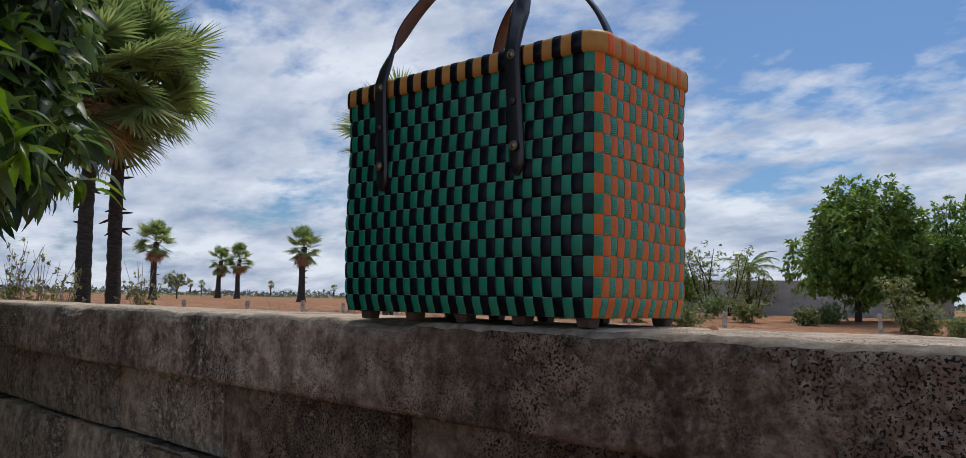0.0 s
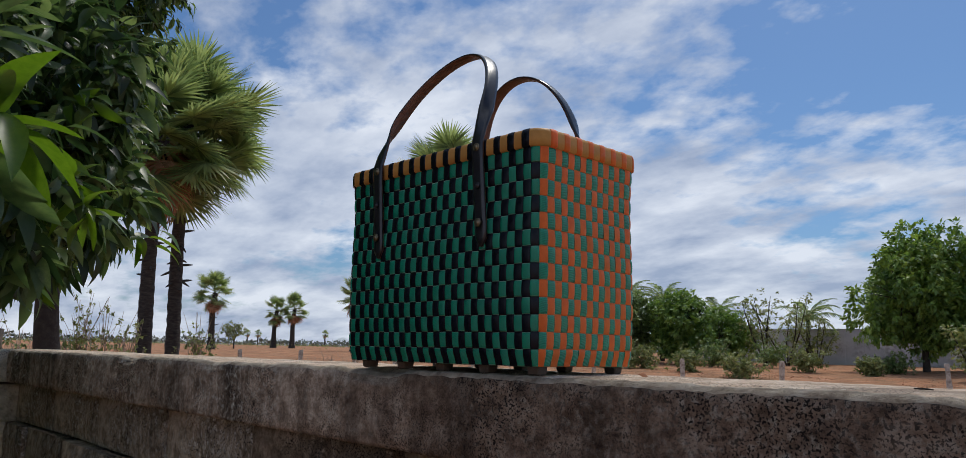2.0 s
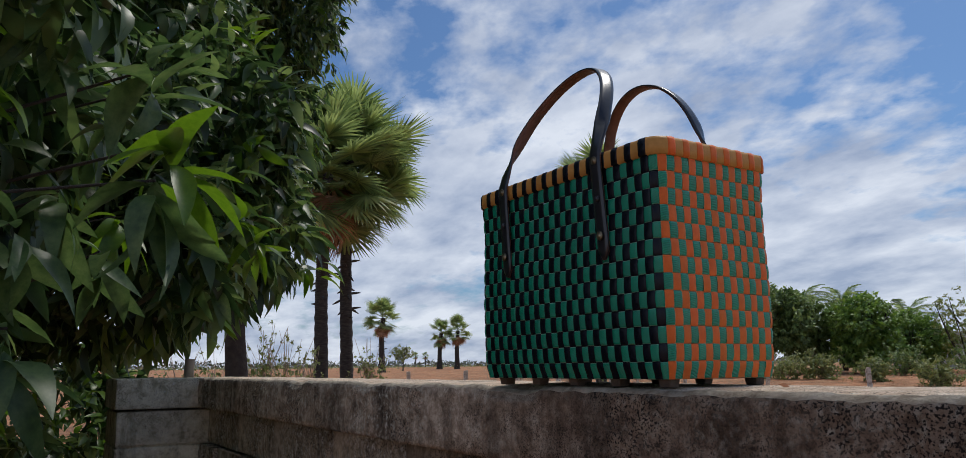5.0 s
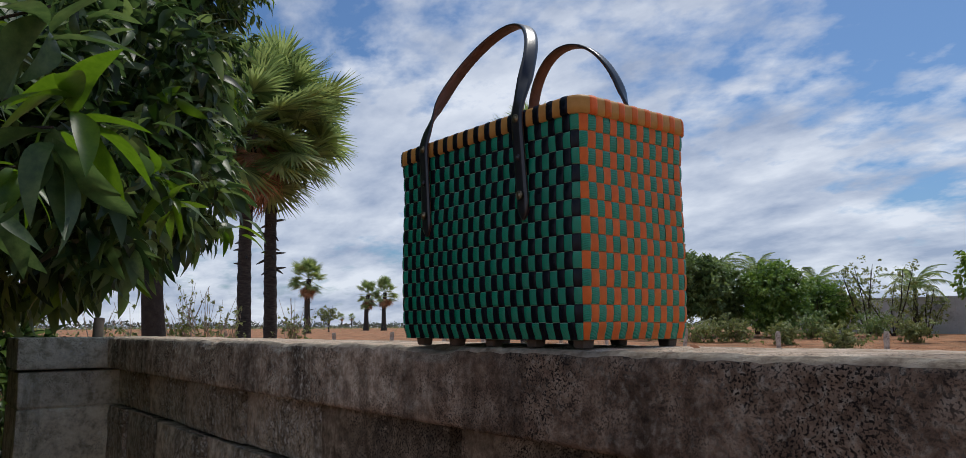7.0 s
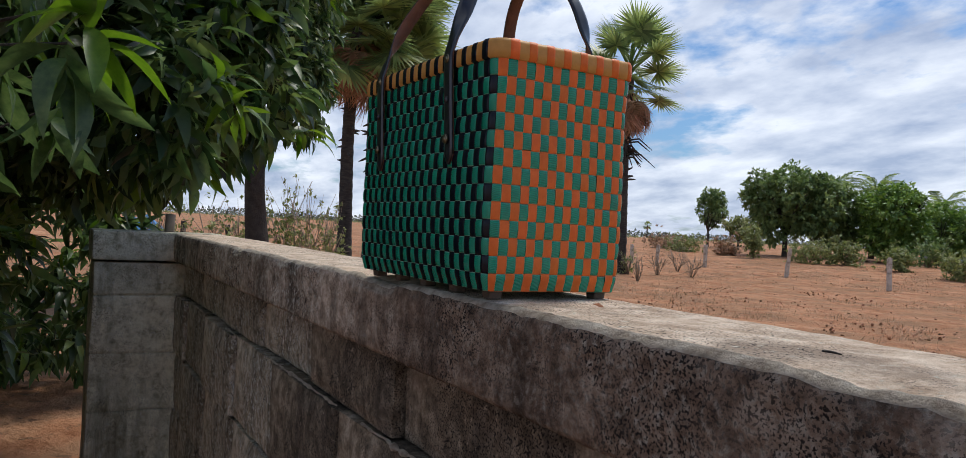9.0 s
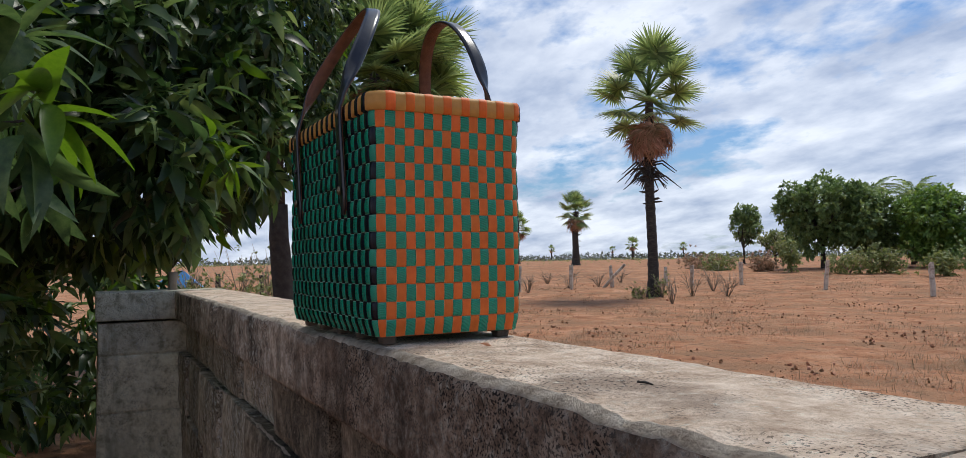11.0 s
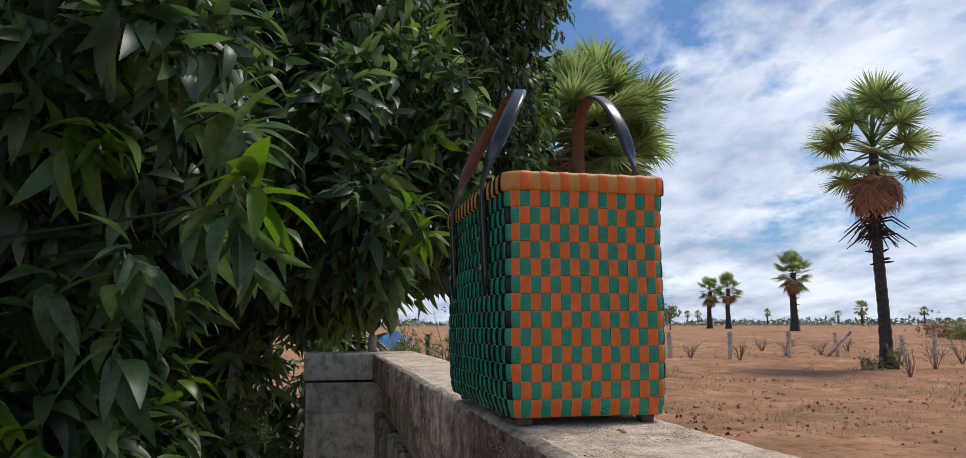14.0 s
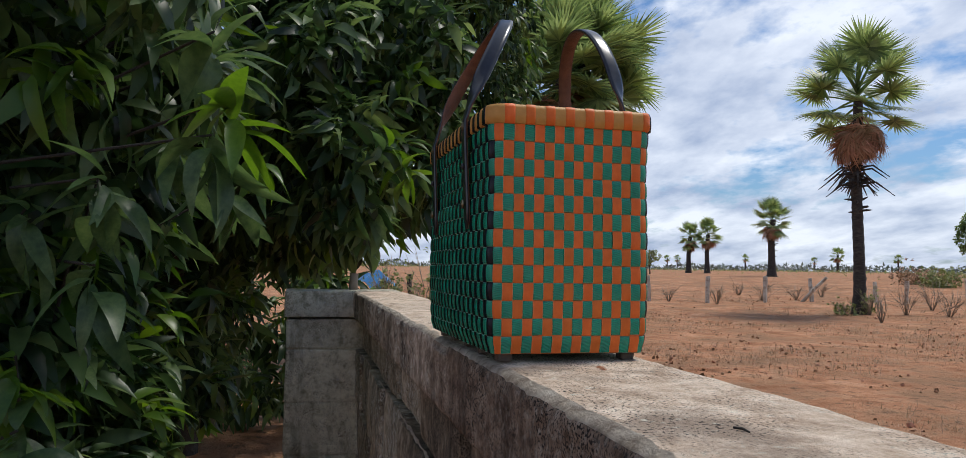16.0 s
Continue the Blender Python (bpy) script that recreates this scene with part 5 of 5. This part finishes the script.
def sprig(at, heading, seed, count=9, size=0.15, material=None, up=0.4, root=None):
    """A twig's end with a whorl of leaves, each a leaf of its own, and the twig back to the tree."""
    rng = np.random.default_rng(seed)
    base = Vector((-2.9, -2.3, 0))
    p = Vector(at) - base
    root = Vector(root or (-1.9 + rng.normal() * 0.15, -1.25 + rng.normal() * 0.15, at[2] - 0.35 + rng.normal() * 0.15)) - base
    mid = (p + root) / 2 + Vector((0, 0, 0.08))
    twig = part("twig", mesh_np("twig", *tube([root, mid, p], [0.008, 0.005, 0.003], 6)), M_bark, mango_near)
    for k in range(count):
        az = heading + (k / count - 0.5) * 330 + rng.normal() * 14
        el = math.radians(up * 60 + rng.normal() * 22 - 25 * (k % 3))
        m = Matrix.Translation(p - Vector((0, 0, 0.01 * k))) @ Euler((rng.normal() * 0.4, -el, radians(az)), "XYZ").to_matrix().to_4x4() @ Matrix.Scale(size * rng.uniform(0.75, 1.2), 4)
        me = BIG_LEAVES[int(rng.integers(0, 4))].copy()
        me.materials.clear()
        part("leaf", me, material or M_mango_bright, mango_near, "bright young leaf with painted sunlight" if material is None else "", m=m)


sprig((-1.02, -0.37, 1.76), 20, 1, 11, 0.15)
sprig((-1.04, -0.42, 1.92), -60, 2, 8, 0.16, M_mango, up=0.7)
sprig((-0.97, -0.41, 1.66), 0, 3, 7, 0.18, M_mango, -0.8)
sprig((-1.71, -0.90, 1.40), -10, 4, 9, 0.15)
sprig((-1.55, -0.85, 1.12), 10, 5, 9, 0.15, M_mango)
sprig((-1.30, -0.72, 1.58), 60, 6, 9, 0.15, M_mango, 0.0)
sprig((-1.25, -0.62, 2.05), 20, 7, 9, 0.15, M_mango)
sprig((-1.45, -0.55, 1.72), 40, 8, 9, 0.15, M_mango, 0.2)
sprig((-1.75, -0.42, 1.62), 70, 9, 9, 0.14, M_mango, 0.1)
sprig((-2.05, -0.35, 1.78), 80, 10, 9, 0.14)
sprig((-1.35, -0.95, 0.98), 0, 11, 9, 0.15, M_mango)
sprig((-2.60, 0.27, 1.84), 80, 12, 9, 0.13, root=(-3.6, -0.2, 1.9))
sprig((-2.75, 0.12, 1.66), 60, 14, 9, 0.13, M_mango, 0.1, root=(-3.6, -0.2, 1.7))
sprig((-2.85, 0.20, 2.02), 100, 15, 9, 0.13, M_mango, 0.1, root=(-3.6, -0.2, 2.0))
# every third sprig takes the brighter colour, as if sunlit from behind
for k, (x, y, z) in enumerate(((-0.95, -0.64, 1.36), (-1.0, -0.80, 1.16), (-0.90, -0.76, 1.02), (-1.02, -0.68, 0.93), (-1.12, -0.96, 1.28), (-1.2, -0.85, 1.5), (-1.02, -0.64, 1.56), (-1.15, -0.75, 1.85),
                               (-1.6, -0.7, 1.95), (-1.35, -0.45, 1.95), (-1.5, -0.8, 2.2), (-2.2, -0.45, 2.1))):
    sprig((x, y, z), 15 * k, 20 + k, 10, 0.14, None if k % 3 == 1 else M_mango, 0.1 + 0.1 * (k % 4))

# ---- blue tarpaulin far behind the wall's end ----
bm = bmesh.new()
bmesh.ops.create_grid(bm, x_segments=14, y_segments=8, size=0.5)
for v in bm.verts:
    x, y = v.co.x * 2.4, v.co.y * 1.2
    v.co = (x, y, 1.1 - 0.75 * abs(y) + 0.06 * math.sin(x * 5) - 0.25 * abs(x) ** 2)
r = bmesh.ops.extrude_face_region(bm, geom=bm.faces[:])
for g in r["geom"]:
    if isinstance(g, bmesh.types.BMVert):
        g.co.z -= 0.02
me = bpy.data.meshes.new("sheet")
bm.to_mesh(me); bm.free()
tarp = thing("tarpaulin_shelter", "small blue tarpaulin sheet stretched over poles in the field", "shelter", polar(83.6, 30), 20)
part("sheet", me, M_tarp, tarp, "faded blue sheet")
for x, y in ((-1.1, 0.5), (1.1, 0.5), (-1.1, -0.5), (1.1, -0.5)):
    part("pole", mesh_np("pole", *tube([(x, y, -0.1), (x, y, 0.3), (x, y, 0.46)], [0.03, 0.03, 0.03], 6)), M_twig, tarp)


# ---- block courses of the wall ----
BLOCKS = [rough_block(0.436, 0.16, 0.222, 3.3 * k) for k in range(6)]
HALF_BLOCKS = [rough_block(0.436, 0.16, 0.128, 40 + 3.3 * k) for k in range(3)]
PALE_BLOCKS, PALE_HALVES = [me.copy() for me in BLOCKS], [me.copy() for me in HALF_BLOCKS]
count = 0
for row, zc in enumerate((1.0755, 0.893, 0.664, 0.437, 0.210)):
    for col in range(-1 if row % 2 else 0, 17):
        x = -2.30 + 0.442 * col + (0.22 if row % 2 else 0.0) - (0.2 if row == 2 else 0)
        if x > 4.6:
            continue
        # left blocks pale and flecked; the rest have shadow painted into their colour
        pale = x < -0.95
        halves, wholes = (PALE_HALVES, PALE_BLOCKS) if pale else (HALF_BLOCKS, BLOCKS)
        me = halves[(count * 2) % 3] if row == 0 else wholes[(count * 5) % 6]
        out = 0.008 * math.sin(count * 2.7)
        part("block", me, M_concrete_pale if pale else M_concrete, wall, m=pose(x, (0.118 if row == 0 else 0.098) + out, zc, 0, 0, 0.3 * math.sin(count)))
        count += 1
# stub of a post and a curled dead leaf at the pillar
stub = new("post_stub", mesh_np("post_stub", *tube([(0, 0, -0.02), (0.003, 0, 0.035), (0.0, 0.003, 0.075)], [0.022, 0.02, 0.021], 9)))
stub.data.materials.append(M_twig)
stub.matrix_basis = pose(-2.80, 0.06, 1.256)
tagged(stub, "short broken wooden stub on the pillar", "post")
twig = new("fallen_twig", mesh_np("fallen_twig", *tube([(0, 0, 0.002), (0.006, 0.002, 0.002), (0.015, -0.002, 0.0015)], [0.0008, 0.0011, 0.0006], 6)))
twig.data.materials.append(M_bark)
twig.matrix_basis = pose(0.38, 0.075, 1.256, 0, 0, 20)
tagged(twig, "small dark twig lying on the wall", "twig")
leafbit = new("dead_leaf", mesh_np("dead_leaf", *leaf_template(0.024, 0.012, 5, 0.5, 0.6)))
leafbit.data.materials.append(M_palm_dry)
leafbit.matrix_basis = pose(0.07, 0.10, 1.259, 0, 8, 70)
tagged(leafbit, "small curled brown dead leaf on the wall", "leaf")
# crumbling mortar squeezed out along the first ledge
for x0, x1, sd in ((-1.55, -1.30, 1), (-1.02, -0.55, 2), (-0.42, -0.20, 3), (-2.2, -1.95, 4)):
    xs = np.linspace(x0, x1, 60)
    rad = [0.0015 + 0.0085 * abs(noise.noise((x * 30, sd * 5.0, 0))) * math.sin(math.pi * min(1, max(0.03, (x - x0) / (x1 - x0)))) ** 0.4 for x in xs]
    pts = [(x, 0.026 + 0.004 * noise.noise((x * 20, sd, 3.0)), 1.008 + 0.003 * noise.noise((x * 25, sd, 7.0))) for x in xs]
    part("mortar_ridge", mesh_np("mortar_ridge", *tube(pts, rad, 7)), M_worn_edge, wall, "pale crumbling mortar")
